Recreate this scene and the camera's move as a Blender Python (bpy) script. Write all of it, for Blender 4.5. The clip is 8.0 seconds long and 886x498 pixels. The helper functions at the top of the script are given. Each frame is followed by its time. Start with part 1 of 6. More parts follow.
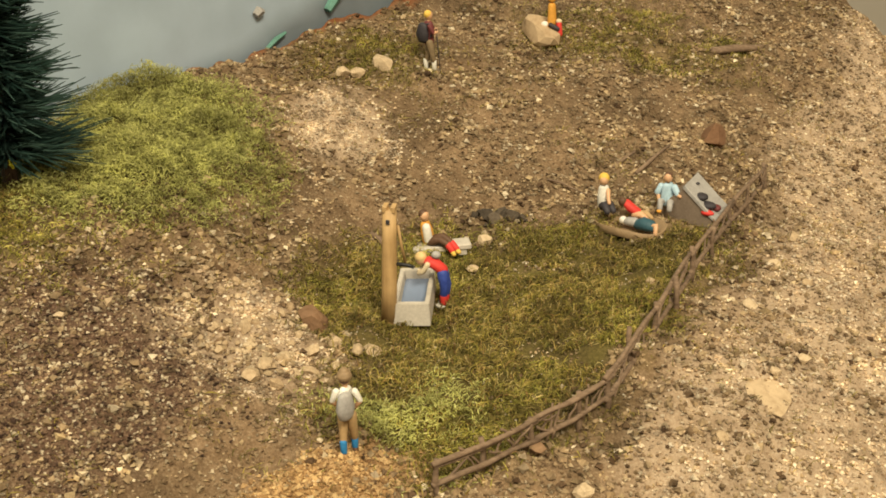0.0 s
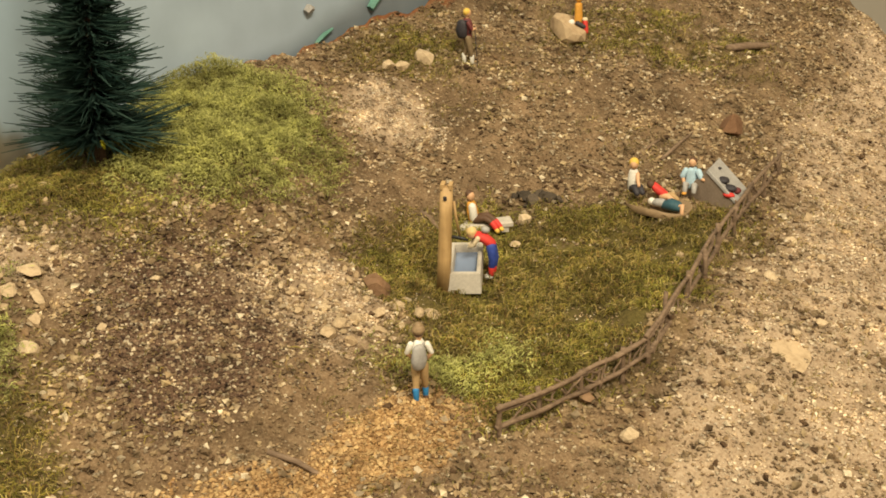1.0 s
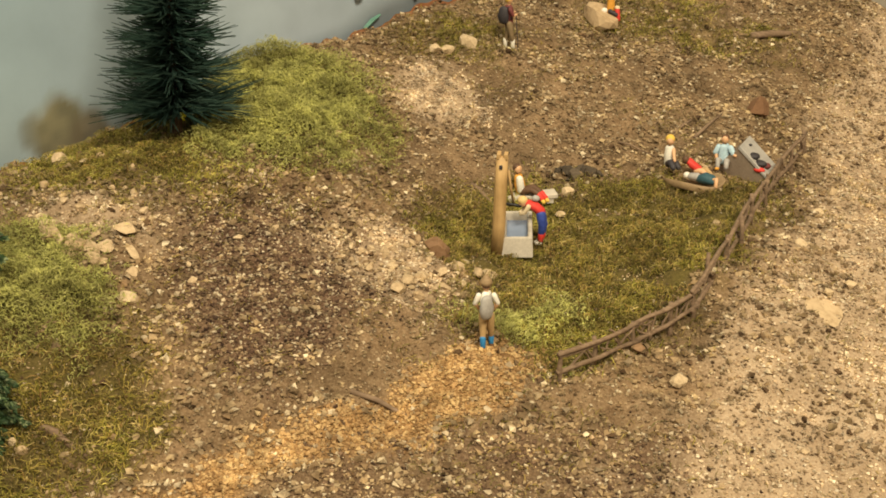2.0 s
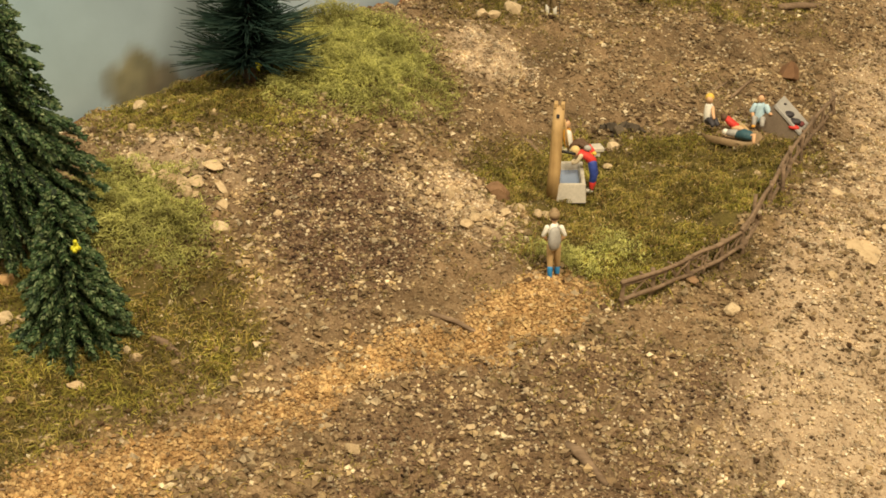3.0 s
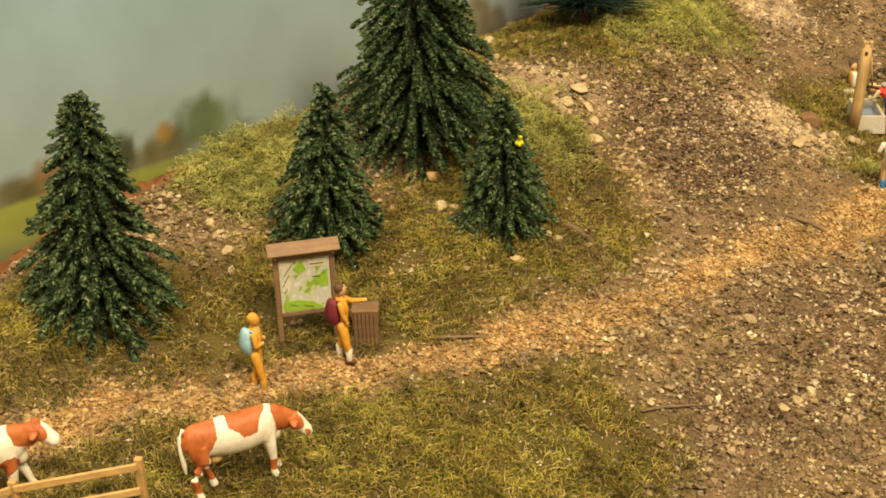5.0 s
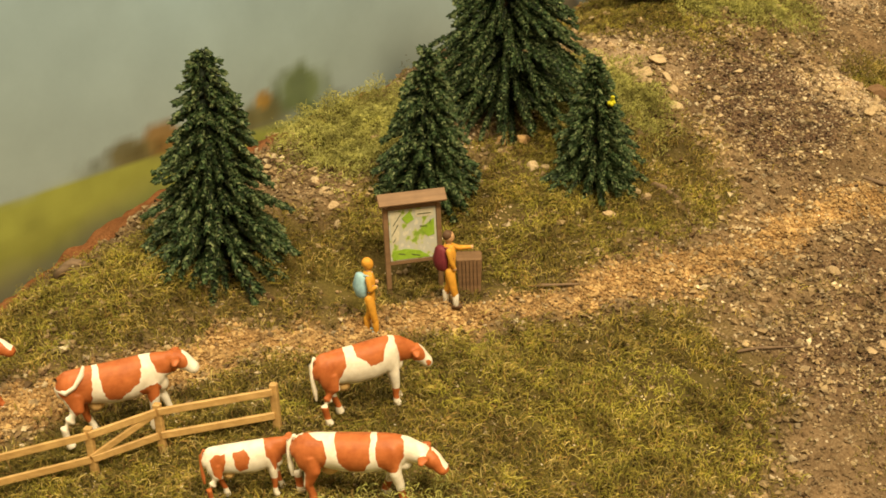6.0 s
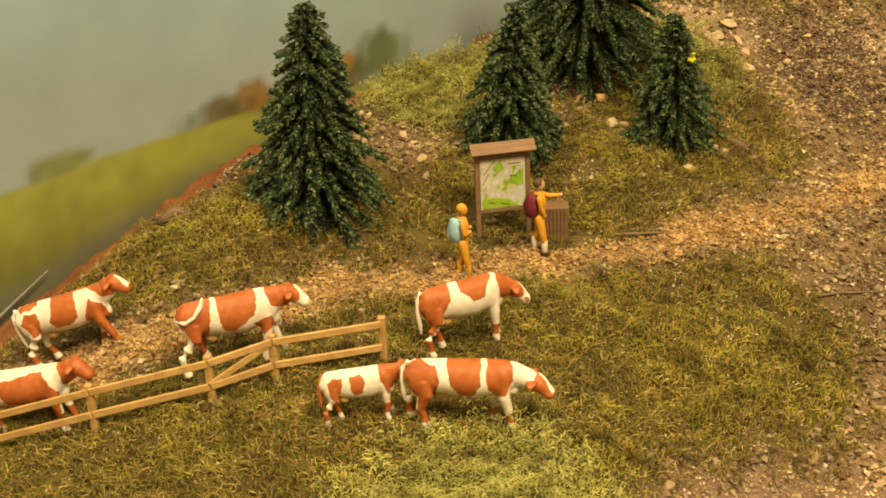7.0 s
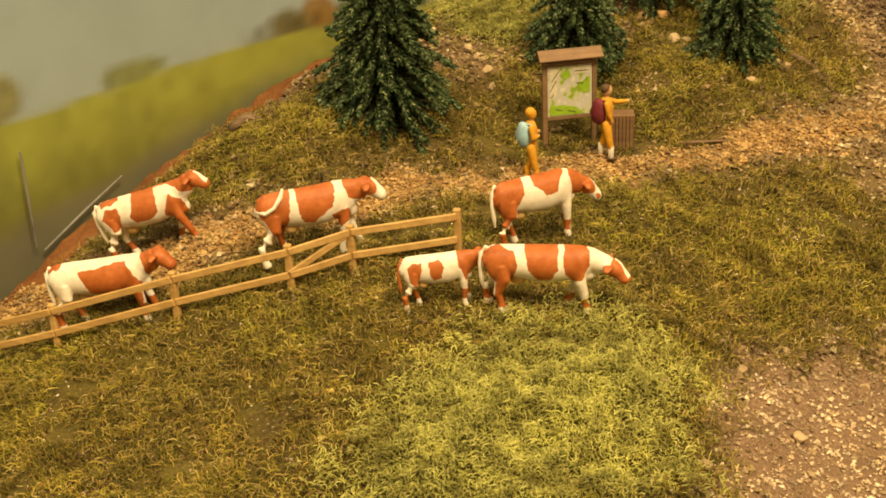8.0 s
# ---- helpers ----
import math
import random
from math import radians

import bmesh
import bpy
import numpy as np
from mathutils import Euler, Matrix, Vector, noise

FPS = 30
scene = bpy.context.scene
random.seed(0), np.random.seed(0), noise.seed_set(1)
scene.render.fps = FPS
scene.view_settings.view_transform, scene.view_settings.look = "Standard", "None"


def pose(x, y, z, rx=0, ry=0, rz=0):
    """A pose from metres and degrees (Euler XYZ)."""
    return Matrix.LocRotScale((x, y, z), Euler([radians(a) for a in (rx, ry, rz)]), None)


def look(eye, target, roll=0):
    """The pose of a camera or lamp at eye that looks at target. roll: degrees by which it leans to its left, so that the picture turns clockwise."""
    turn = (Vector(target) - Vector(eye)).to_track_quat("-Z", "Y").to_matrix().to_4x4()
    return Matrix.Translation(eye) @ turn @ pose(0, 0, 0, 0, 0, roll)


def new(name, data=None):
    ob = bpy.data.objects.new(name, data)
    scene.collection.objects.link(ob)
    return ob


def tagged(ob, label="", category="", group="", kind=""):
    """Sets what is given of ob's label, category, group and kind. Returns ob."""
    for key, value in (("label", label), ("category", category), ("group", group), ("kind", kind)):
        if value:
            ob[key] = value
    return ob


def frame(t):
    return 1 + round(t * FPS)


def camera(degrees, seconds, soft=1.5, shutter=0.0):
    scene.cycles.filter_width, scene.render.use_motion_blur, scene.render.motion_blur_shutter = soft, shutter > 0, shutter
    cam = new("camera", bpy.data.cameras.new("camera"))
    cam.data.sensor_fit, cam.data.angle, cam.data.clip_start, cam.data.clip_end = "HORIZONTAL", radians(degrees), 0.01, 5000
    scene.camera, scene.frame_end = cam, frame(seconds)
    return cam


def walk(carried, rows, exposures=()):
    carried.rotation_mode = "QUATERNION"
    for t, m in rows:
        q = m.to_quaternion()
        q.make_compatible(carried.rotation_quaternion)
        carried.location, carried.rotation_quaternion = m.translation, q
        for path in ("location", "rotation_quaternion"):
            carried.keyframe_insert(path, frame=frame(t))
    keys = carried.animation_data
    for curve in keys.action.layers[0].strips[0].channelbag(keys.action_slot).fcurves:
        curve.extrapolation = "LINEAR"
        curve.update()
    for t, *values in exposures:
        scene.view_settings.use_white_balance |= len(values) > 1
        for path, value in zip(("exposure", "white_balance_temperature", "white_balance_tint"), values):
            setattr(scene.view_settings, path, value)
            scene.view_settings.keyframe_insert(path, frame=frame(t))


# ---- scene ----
PATH = [
    (0.0, (0.19674, -0.08568, 0.13789), (0.15896, 0.13937, 0.03580), -2.215),
    (0.5, (0.19180, -0.10316, 0.14127), (0.15524, 0.12220, 0.03942), -2.015),
    (1.0, (0.18606, -0.11891, 0.14406), (0.15004, 0.10669, 0.04252), -1.861),
    (1.5, (0.18023, -0.13343, 0.14348), (0.14465, 0.09219, 0.04184), -1.781),
    (1.7, (0.17742, -0.13902, 0.14498), (0.14174, 0.08674, 0.04368), -1.669),
    (2.8, (0.16225, -0.17113, 0.14027), (0.12794, 0.05510, 0.03957), -1.529),
    (3.0, (0.15736, -0.17671, 0.13847), (0.12373, 0.04962, 0.03777), -1.178),
    (3.5, (0.14442, -0.19175, 0.13902), (0.11022, 0.03450, 0.03831), -0.852),
    (3.8, (0.13299, -0.20332, 0.13932), (0.09666, 0.02233, 0.03801), -0.825),
    (4.0, (0.12659, -0.21088, 0.13893), (0.08648, 0.01444, 0.03833), -1.260),
    (4.5, (0.10815, -0.22788, 0.13853), (0.06149, -0.00408, 0.03734), -1.707),
    (5.0, (0.09365, -0.24213, 0.13833), (0.04229, -0.01970, 0.03640), -1.927),
    (5.2, (0.09129, -0.24692, 0.13882), (0.03685, -0.02541, 0.03651), -2.305),
    (6.3, (0.07507, -0.27202, 0.12929), (0.01875, -0.04927, 0.03075), -2.383),
    (6.5, (0.07296, -0.27593, 0.12945), (0.01568, -0.05360, 0.03051), -2.349),
    (7.0, (0.06729, -0.28460, 0.12567), (0.00658, -0.06360, 0.02582), -2.662),
    (7.5, (0.06260, -0.29216, 0.11937), (-0.00029, -0.07289, 0.01709), -2.654),
    (8.0, (0.05984, -0.29873, 0.11336), (-0.00547, -0.08140, 0.00846), -2.814),
]
cam = camera(38, 8.0, soft=1.75)
walk(cam, [(t, look(eye, target, roll)) for t, eye, target, roll in PATH],
     [(0.0, -0.07, 6500, 10), (3.5, -0.05, 7150, 11), (5.0, 0.03, 7600, 10), (6.5, -0.08, 8550, 11), (8.0, -0.1, 10100, 14)])


# ---- light: warm hall lamps above the layout, in a closed room ----
world = bpy.data.worlds.new("hall_air")
world.use_nodes = True
world.node_tree.nodes["Background"].inputs[0].default_value = (0.9, 0.86, 0.78, 1)
world.node_tree.nodes["Background"].inputs[1].default_value = 0.05
scene.world = world


def hall_lamp(x, y, z, sx, sy, watts, tx, ty, tz):
    data = bpy.data.lights.new("hall_lamp", "AREA")
    data.shape, data.size, data.size_y, data.energy, data.color = "RECTANGLE", sx, sy, watts, (1.0, 0.885, 0.64)
    ob = new("hall_lamp", data)
    ob.matrix_world = look((x, y, z), (tx, ty, tz))
    return ob


hall_lamp(0.75, -0.75, 1.35, 0.7, 0.35, 39.5, 0.05, 0.1, 0)
hall_lamp(-0.35, -0.55, 1.55, 0.7, 0.35, 21.5, 0.0, 0.0, 0)


# ---- materials ----
def nodes_of(name):
    m = bpy.data.materials.new(name)
    m.use_nodes = True
    t = m.node_tree
    return m, t, t.nodes["Principled BSDF"]


def node(t, kind, **inputs):
    n = t.nodes.new(kind)
    for k, v in inputs.items():
        n.inputs[k.replace("_", " ")].default_value = v
    return n


def ramp(t, source, stops):
    r = t.nodes.new("ShaderNodeValToRGB")
    while len(r.color_ramp.elements) < len(stops):
        r.color_ramp.elements.new(0.5)
    for e, (p, c) in zip(r.color_ramp.elements, stops):
        e.position, e.color = p, (*c, 1)
    t.links.new(source, r.inputs[0])
    return r.outputs[0]


def mix(t, a, b, factor, mode="MIX"):
    n = t.nodes.new("ShaderNodeMix")
    n.data_type, n.blend_type = "RGBA", mode
    for socket, v in ((n.inputs[6], a), (n.inputs[7], b), (n.inputs[0], factor)):
        if isinstance(v, (int, float)):
            socket.default_value = v
        elif isinstance(v, tuple):
            socket.default_value = (*v, 1)
        else:
            t.links.new(v, socket)
    return n.outputs[2]


def noise_out(t, scale, detail=4, rough=0.6):
    n = node(t, "ShaderNodeTexNoise", Scale=scale, Detail=detail, Roughness=rough)
    c = t.nodes.new("ShaderNodeTexCoord")
    t.links.new(c.outputs["Object"], n.inputs["Vector"])
    return n.outputs["Fac"]


def bump(t, p, height, strength, distance):
    b = node(t, "ShaderNodeBump", Strength=strength, Distance=distance)
    t.links.new(height, b.inputs["Height"])
    t.links.new(b.outputs[0], p.inputs["Normal"])


def paint(name, color, rough=0.6, wear=0.12, scale=900.0, spec=0.3, bump_mm=0.06):
    """Model paint or plastic: slight mottling at two scales and a fine skin."""
    m, t, p = nodes_of(name)
    dark = tuple(c * (1 - 2.2 * wear) for c in color)
    lite = tuple(min(1, c * (1 + wear) + 0.01) for c in color)
    big = ramp(t, noise_out(t, scale * 0.25, 3), [(0.3, dark), (0.7, lite)])
    fine = ramp(t, noise_out(t, scale * 1.6, 4), [(0.35, dark), (0.65, lite)])
    t.links.new(mix(t, big, fine, 0.45), p.inputs["Base Color"])
    p.inputs["Roughness"].default_value = rough
    p.inputs["Specular IOR Level"].default_value = spec
    bump(t, p, noise_out(t, scale * 1.3, 5), 0.5, bump_mm * 0.001)
    return m


def grainy(name, colors, rough=0.9, clump=0.9):
    """Loose pieces, each with a colour of its own."""
    m, t, p = nodes_of(name)
    g = t.nodes.new("ShaderNodeNewGeometry")
    n = len(colors)
    r = ramp(t, g.outputs["Random Per Island"], [((i + 0.5) / n, c) for i, c in enumerate(colors)])
    f = ramp(t, noise_out(t, 2500, 3), [(0.3, (0.6, 0.6, 0.6)), (0.7, (1.1, 1.1, 1.1))])
    c = mix(t, r, f, 0.8, "MULTIPLY")
    if clump:
        c = mix(t, c, ramp(t, noise_out(t, 75, 3, 0.6), [(0.32, (0.55, 0.53, 0.49)), (0.5, (0.97, 0.98, 0.97)), (0.68, (1.3, 1.3, 1.22))]), clump, "MULTIPLY")
        c = mix(t, c, ramp(t, noise_out(t, 260, 2, 0.5), [(0.34, (0.48, 0.46, 0.43)), (0.5, (1.0, 1.0, 1.0)), (0.66, (1.28, 1.26, 1.2))]), clump, "MULTIPLY")
    t.links.new(c, p.inputs["Base Color"])
    p.inputs["Roughness"].default_value = rough
    p.inputs["Specular IOR Level"].default_value = 0.2
    return m


def stone_paint(name, a, b):
    m, t, p = nodes_of(name)
    o = t.nodes.new("ShaderNodeObjectInfo")
    base = ramp(t, o.outputs["Random"], [(0.0, a), (0.5, tuple((u + v) / 2 for u, v in zip(a, b))), (1.0, b)])
    f = ramp(t, noise_out(t, 2.6, 6, 0.7), [(0.3, (0.62, 0.55, 0.46)), (0.5, (0.95, 0.92, 0.88)), (0.75, (1.15, 1.12, 1.06))])
    t.links.new(mix(t, base, f, 0.9, "MULTIPLY"), p.inputs["Base Color"])
    p.inputs["Roughness"].default_value = 0.9
    p.inputs["Specular IOR Level"].default_value = 0.2
    bump(t, p, noise_out(t, 5.0, 6, 0.7), 0.7, 0.0004)
    return m


def wood(name, a, b, rough=0.65, along=0):
    m, t, p = nodes_of(name)
    c = t.nodes.new("ShaderNodeTexCoord")
    mp = t.nodes.new("ShaderNodeMapping")
    s = [900.0, 900.0, 900.0]
    s[along] = 90.0
    mp.inputs["Scale"].default_value = s
    t.links.new(c.outputs["Object"], mp.inputs["Vector"])
    n = node(t, "ShaderNodeTexNoise", Scale=1.0, Detail=5.0, Roughness=0.6)
    t.links.new(mp.outputs[0], n.inputs["Vector"])
    grain = ramp(t, n.outputs["Fac"], [(0.3, a), (0.7, b)])
    blot = ramp(t, noise_out(t, 250, 3), [(0.3, (0.75, 0.72, 0.7)), (0.7, (1.08, 1.06, 1.04))])
    t.links.new(mix(t, grain, blot, 0.7, "MULTIPLY"), p.inputs["Base Color"])
    p.inputs["Roughness"].default_value = rough
    bump(t, p, n.outputs["Fac"], 0.5, 0.0001)
    return m


GRASS_HUES = [(0.095, 0.082, 0.016), (0.20, 0.165, 0.030), (0.30, 0.235, 0.048), (0.41, 0.29, 0.10), (0.09, 0.092, 0.02), (0.25, 0.19, 0.036), (0.05, 0.045, 0.013), (0.50, 0.39, 0.16), (0.15, 0.135, 0.026), (0.26, 0.155, 0.055)]
M = {}


def build_materials():
    # the ground reads its zones from the attribute "zone" (grass, path, pale) and "zone2" (dark, bare, earth)
    m, t, p = nodes_of("scenic_ground")
    a1 = t.nodes.new("ShaderNodeAttribute")
    a1.attribute_name = "zone"
    a2 = t.nodes.new("ShaderNodeAttribute")
    a2.attribute_name = "zone2"
    s1 = t.nodes.new("ShaderNodeSeparateColor")
    s2 = t.nodes.new("ShaderNodeSeparateColor")
    t.links.new(a1.outputs["Color"], s1.inputs[0])
    t.links.new(a2.outputs["Color"], s2.inputs[0])
    fine = noise_out(t, 1500, 5, 0.7)
    mid = noise_out(t, 260, 5, 0.65)
    big = noise_out(t, 45, 3)
    soil = mix(t, ramp(t, fine, [(0.3, (0.06, 0.036, 0.02)), (0.5, (0.19, 0.12, 0.066)), (0.72, (0.46, 0.35, 0.23))]),
               ramp(t, mid, [(0.3, (0.12, 0.075, 0.04)), (0.6, (0.29, 0.20, 0.12)), (0.8, (0.42, 0.32, 0.2))]), 0.5)
    grass = mix(t, ramp(t, fine, [(0.3, (0.03, 0.025, 0.01)), (0.55, (0.105, 0.08, 0.028)), (0.75, (0.25, 0.19, 0.075))]),
                ramp(t, big, [(0.35, (0.065, 0.045, 0.018)), (0.65, (0.14, 0.115, 0.028))]), 0.5)
    path = ramp(t, fine, [(0.3, (0.13, 0.07, 0.03)), (0.5, (0.33, 0.19, 0.08)), (0.7, (0.5, 0.32, 0.15))])
    pale = mix(t, ramp(t, fine, [(0.3, (0.32, 0.22, 0.14)), (0.5, (0.49, 0.37, 0.25)), (0.7, (0.62, 0.50, 0.37))]), ramp(t, mid, [(0.3, (0.26, 0.17, 0.10)), (0.7, (0.52, 0.40, 0.28))]), 0.45)
    dark = ramp(t, fine, [(0.3, (0.04, 0.024, 0.016)), (0.55, (0.12, 0.07, 0.045)), (0.75, (0.36, 0.27, 0.18))])
    bare = ramp(t, fine, [(0.3, (0.13, 0.078, 0.05)), (0.55, (0.225, 0.145, 0.095)), (0.75, (0.40, 0.285, 0.19))])
    earth = ramp(t, mid, [(0.3, (0.16, 0.06, 0.025)), (0.7, (0.27, 0.115, 0.05))])
    soil = mix(t, soil, ramp(t, big, [(0.3, (0.48, 0.47, 0.45)), (0.5, (0.8, 0.79, 0.77)), (0.7, (1.05, 1.03, 1.0))]), 1.0, "MULTIPLY")
    c = soil
    for layer, mask in ((dark, s2.outputs[0]), (pale, s1.outputs[2]), (grass, s1.outputs[0]), (bare, s2.outputs[1]), (path, s1.outputs[1]), (earth, s2.outputs[2])):
        c = mix(t, c, layer, mask)
    t.links.new(c, p.inputs["Base Color"])
    p.inputs["Roughness"].default_value = 0.95
    p.inputs["Specular IOR Level"].default_value = 0.15
    v = node(t, "ShaderNodeTexVoronoi", Scale=1300.0)
    co = t.nodes.new("ShaderNodeTexCoord")
    t.links.new(co.outputs["Object"], v.inputs["Vector"])
    bump(t, p, mix(t, fine, v.outputs["Distance"], 0.5), 0.9, 0.0006)
    M["ground"] = m
    M["grains_soil"] = grainy("soil_grains", [(0.10, 0.06, 0.034), (0.29, 0.20, 0.115), (0.17, 0.105, 0.06), (0.36, 0.26, 0.155), (0.23, 0.155, 0.09), (0.33, 0.235, 0.14), (0.46, 0.345, 0.215), (0.27, 0.185, 0.105), (0.66, 0.55, 0.40), (0.24, 0.16, 0.09), (0.38, 0.28, 0.165)])
    M["grains_dark"] = grainy("dark_grains", [(0.05, 0.028, 0.02), (0.14, 0.085, 0.055), (0.24, 0.155, 0.10), (0.09, 0.05, 0.034), (0.36, 0.26, 0.165), (0.19, 0.13, 0.08), (0.56, 0.46, 0.33)])
    M["grains_pale"] = grainy("pale_grains", [(0.46, 0.33, 0.215), (0.58, 0.44, 0.30), (0.70, 0.57, 0.42), (0.34, 0.23, 0.145), (0.54, 0.39, 0.26), (0.76, 0.65, 0.51), (0.52, 0.38, 0.26)])
    M["grains_path"] = grainy("path_grains", [(0.30, 0.175, 0.075), (0.45, 0.285, 0.13), (0.58, 0.40, 0.20), (0.20, 0.11, 0.05), (0.50, 0.32, 0.155)], 0.9, 0.5)
    M["grains_white"] = grainy("white_grit", [(0.7, 0.6, 0.46), (0.78, 0.7, 0.58), (0.6, 0.48, 0.33)])
    M["grass"] = grainy("static_grass", GRASS_HUES, 0.8)
    M["grass_yellow"] = grainy("yellow_grass", [(0.26, 0.235, 0.04), (0.37, 0.325, 0.07), (0.21, 0.195, 0.032), (0.47, 0.39, 0.11), (0.16, 0.155, 0.026)], 0.8)
    M["moss"] = grainy("moss_foam", [(0.31, 0.31, 0.088), (0.41, 0.40, 0.13), (0.50, 0.48, 0.185), (0.20, 0.20, 0.048), (0.43, 0.415, 0.135), (0.36, 0.36, 0.105)], 0.85)
    M["stone"] = stone_paint("limestone_chip", (0.60, 0.475, 0.32), (0.43, 0.315, 0.195))
    M["stone_brown"] = stone_paint("brown_rock", (0.19, 0.105, 0.06), (0.27, 0.17, 0.10))
    M["stone_dark"] = stone_paint("slate_rock", (0.05, 0.041, 0.032), (0.12, 0.095, 0.07))
    # highlights on needle tips are put in as pale greens, dealt at random
    M["fir"] = grainy("fir_flock", [(0.013, 0.030, 0.014), (0.034, 0.070, 0.028), (0.082, 0.128, 0.054), (0.022, 0.047, 0.020), (0.22, 0.265, 0.135), (0.049, 0.092, 0.037), (0.028, 0.061, 0.025), (0.12, 0.168, 0.074)], 0.5, 0.0)
    # near-black boughs: the crown's inner shade is put into their colour
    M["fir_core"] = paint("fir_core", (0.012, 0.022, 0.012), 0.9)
    M["bristle"] = grainy("bristle", [(0.012, 0.029, 0.024), (0.023, 0.050, 0.040), (0.046, 0.082, 0.066)], 0.45, 0.0)
    M["bark"] = wood("bark", (0.05, 0.03, 0.018), (0.13, 0.08, 0.05), 0.9, 2)
    M["wood_ochre"] = wood("ochre_wood", (0.42, 0.25, 0.09), (0.62, 0.40, 0.17), 0.6)
    M["wood_brown"] = wood("brown_wood", (0.16, 0.09, 0.05), (0.26, 0.155, 0.085), 0.6)
    M["twig"] = wood("twig", (0.12, 0.075, 0.045), (0.27, 0.185, 0.12), 0.85)
    M["post_wood"] = wood("post_wood", (0.40, 0.25, 0.10), (0.56, 0.37, 0.17), 0.65, 2)
    M["concrete"] = paint("trough_stone", (0.50, 0.45, 0.38), 0.8, 0.1)
    M["black"] = paint("black_pipe", (0.015, 0.014, 0.013), 0.4)
    M["skin"] = paint("figure_skin", (0.62, 0.36, 0.20), 0.5)
    for k, c in dict(orange=(0.66, 0.31, 0.045), burgundy=(0.16, 0.018, 0.03), sky=(0.30, 0.52, 0.62), brown=(0.10, 0.05, 0.025), white=(0.78, 0.74, 0.66), grey=(0.36, 0.34, 0.32), tan=(0.40, 0.26, 0.12), blue=(0.03, 0.22, 0.50),
                     red=(0.60, 0.04, 0.03), navy=(0.03, 0.06, 0.30), yellow=(0.70, 0.45, 0.08), charcoal=(0.035, 0.03, 0.035), lightblue=(0.42, 0.58, 0.68), teal=(0.03, 0.085, 0.11), straw=(0.27, 0.18, 0.095), blond=(0.66, 0.46, 0.2), taupe=(0.20, 0.15, 0.11), flower=(0.55, 0.52, 0.03), cream=(0.68, 0.55, 0.36), maroon=(0.14, 0.03, 0.03), khaki=(0.2, 0.14, 0.075)).items():
        M[k] = paint("paint_" + k, c)
    m, t, p = nodes_of("trough_water")
    p.inputs["Base Color"].default_value = (0.20, 0.25, 0.36, 1)
    p.inputs["Roughness"].default_value = 0.25
    bump(t, p, noise_out(t, 400, 3), 0.3, 0.0002)
    M["water"] = m
    # cow paint: the attribute "patch" is above zero on the red patches
    m, t, p = nodes_of("cow_paint")
    a = t.nodes.new("ShaderNodeAttribute")
    a.attribute_name = "patch"
    edge = ramp(t, a.outputs["Fac"], [(0.48, (0, 0, 0)), (0.52, (1, 1, 1))])
    whites = ramp(t, noise_out(t, 500, 4), [(0.3, (0.70, 0.62, 0.50)), (0.65, (0.83, 0.78, 0.69))])
    reds = ramp(t, noise_out(t, 420, 4), [(0.3, (0.34, 0.085, 0.025)), (0.7, (0.50, 0.15, 0.05))])
    sep = t.nodes.new("ShaderNodeSeparateColor")
    t.links.new(edge, sep.inputs[0])
    t.links.new(mix(t, whites, reds, sep.outputs[0]), p.inputs["Base Color"])
    p.inputs["Roughness"].default_value = 0.5
    p.inputs["Specular IOR Level"].default_value = 0.3
    bump(t, p, noise_out(t, 1100, 5), 0.5, 0.0001)
    M["cow"] = m
    M["udder"] = paint("udder_paint", (0.60, 0.38, 0.16), 0.5)
    m, t, p = nodes_of("printed_backdrop")
    a = t.nodes.new("ShaderNodeAttribute")
    a.attribute_name = "print"
    f = ramp(t, noise_out(t, 60, 6), [(0.3, (0.9, 0.9, 0.9)), (0.7, (1.05, 1.05, 1.05))])
    t.links.new(mix(t, a.outputs["Color"], f, 0.8, "MULTIPLY"), p.inputs["Base Color"])
    p.inputs["Roughness"].default_value = 0.55
    M["backdrop"] = m
    m, t, p = nodes_of("trail_map")
    g = t.nodes.new("ShaderNodeTexCoord")
    n1 = node(t, "ShaderNodeTexNoise", Scale=520.0, Detail=4.0)
    t.links.new(g.outputs["Object"], n1.inputs["Vector"])
    base = ramp(t, n1.outputs["Fac"], [(0.38, (0.22, 0.36, 0.05)), (0.44, (0.45, 0.5, 0.22)), (0.48, (0.5, 0.5, 0.42)), (0.6, (0.47, 0.49, 0.46)), (0.66, (0.62, 0.6, 0.5))])
    t.links.new(base, p.inputs["Base Color"])
    p.inputs["Roughness"].default_value = 0.3
    M["map"] = m
    M["map_green"] = paint("map_green", (0.26, 0.44, 0.05), 0.35)
    M["map_pale"] = paint("map_pale", (0.62, 0.58, 0.45), 0.35)
    M["map_dark"] = paint("map_ink", (0.08, 0.10, 0.05), 0.4)
    M["room"] = paint("room_wall", (0.42, 0.38, 0.32), 0.9, 0.05, 4.0)
    M["floor"] = paint("room_floor", (0.25, 0.22, 0.19), 0.7, 0.1, 4.0)
    M["fascia"] = paint("fascia", (0.05, 0.045, 0.04), 0.7, 0.1, 40.0)
    M["foil"] = paint("foil_strip", (0.20, 0.20, 0.19), 0.45, 0.3, 120.0)
    M["cork"] = paint("cork_disc", (0.55, 0.34, 0.16), 0.8)


build_materials()


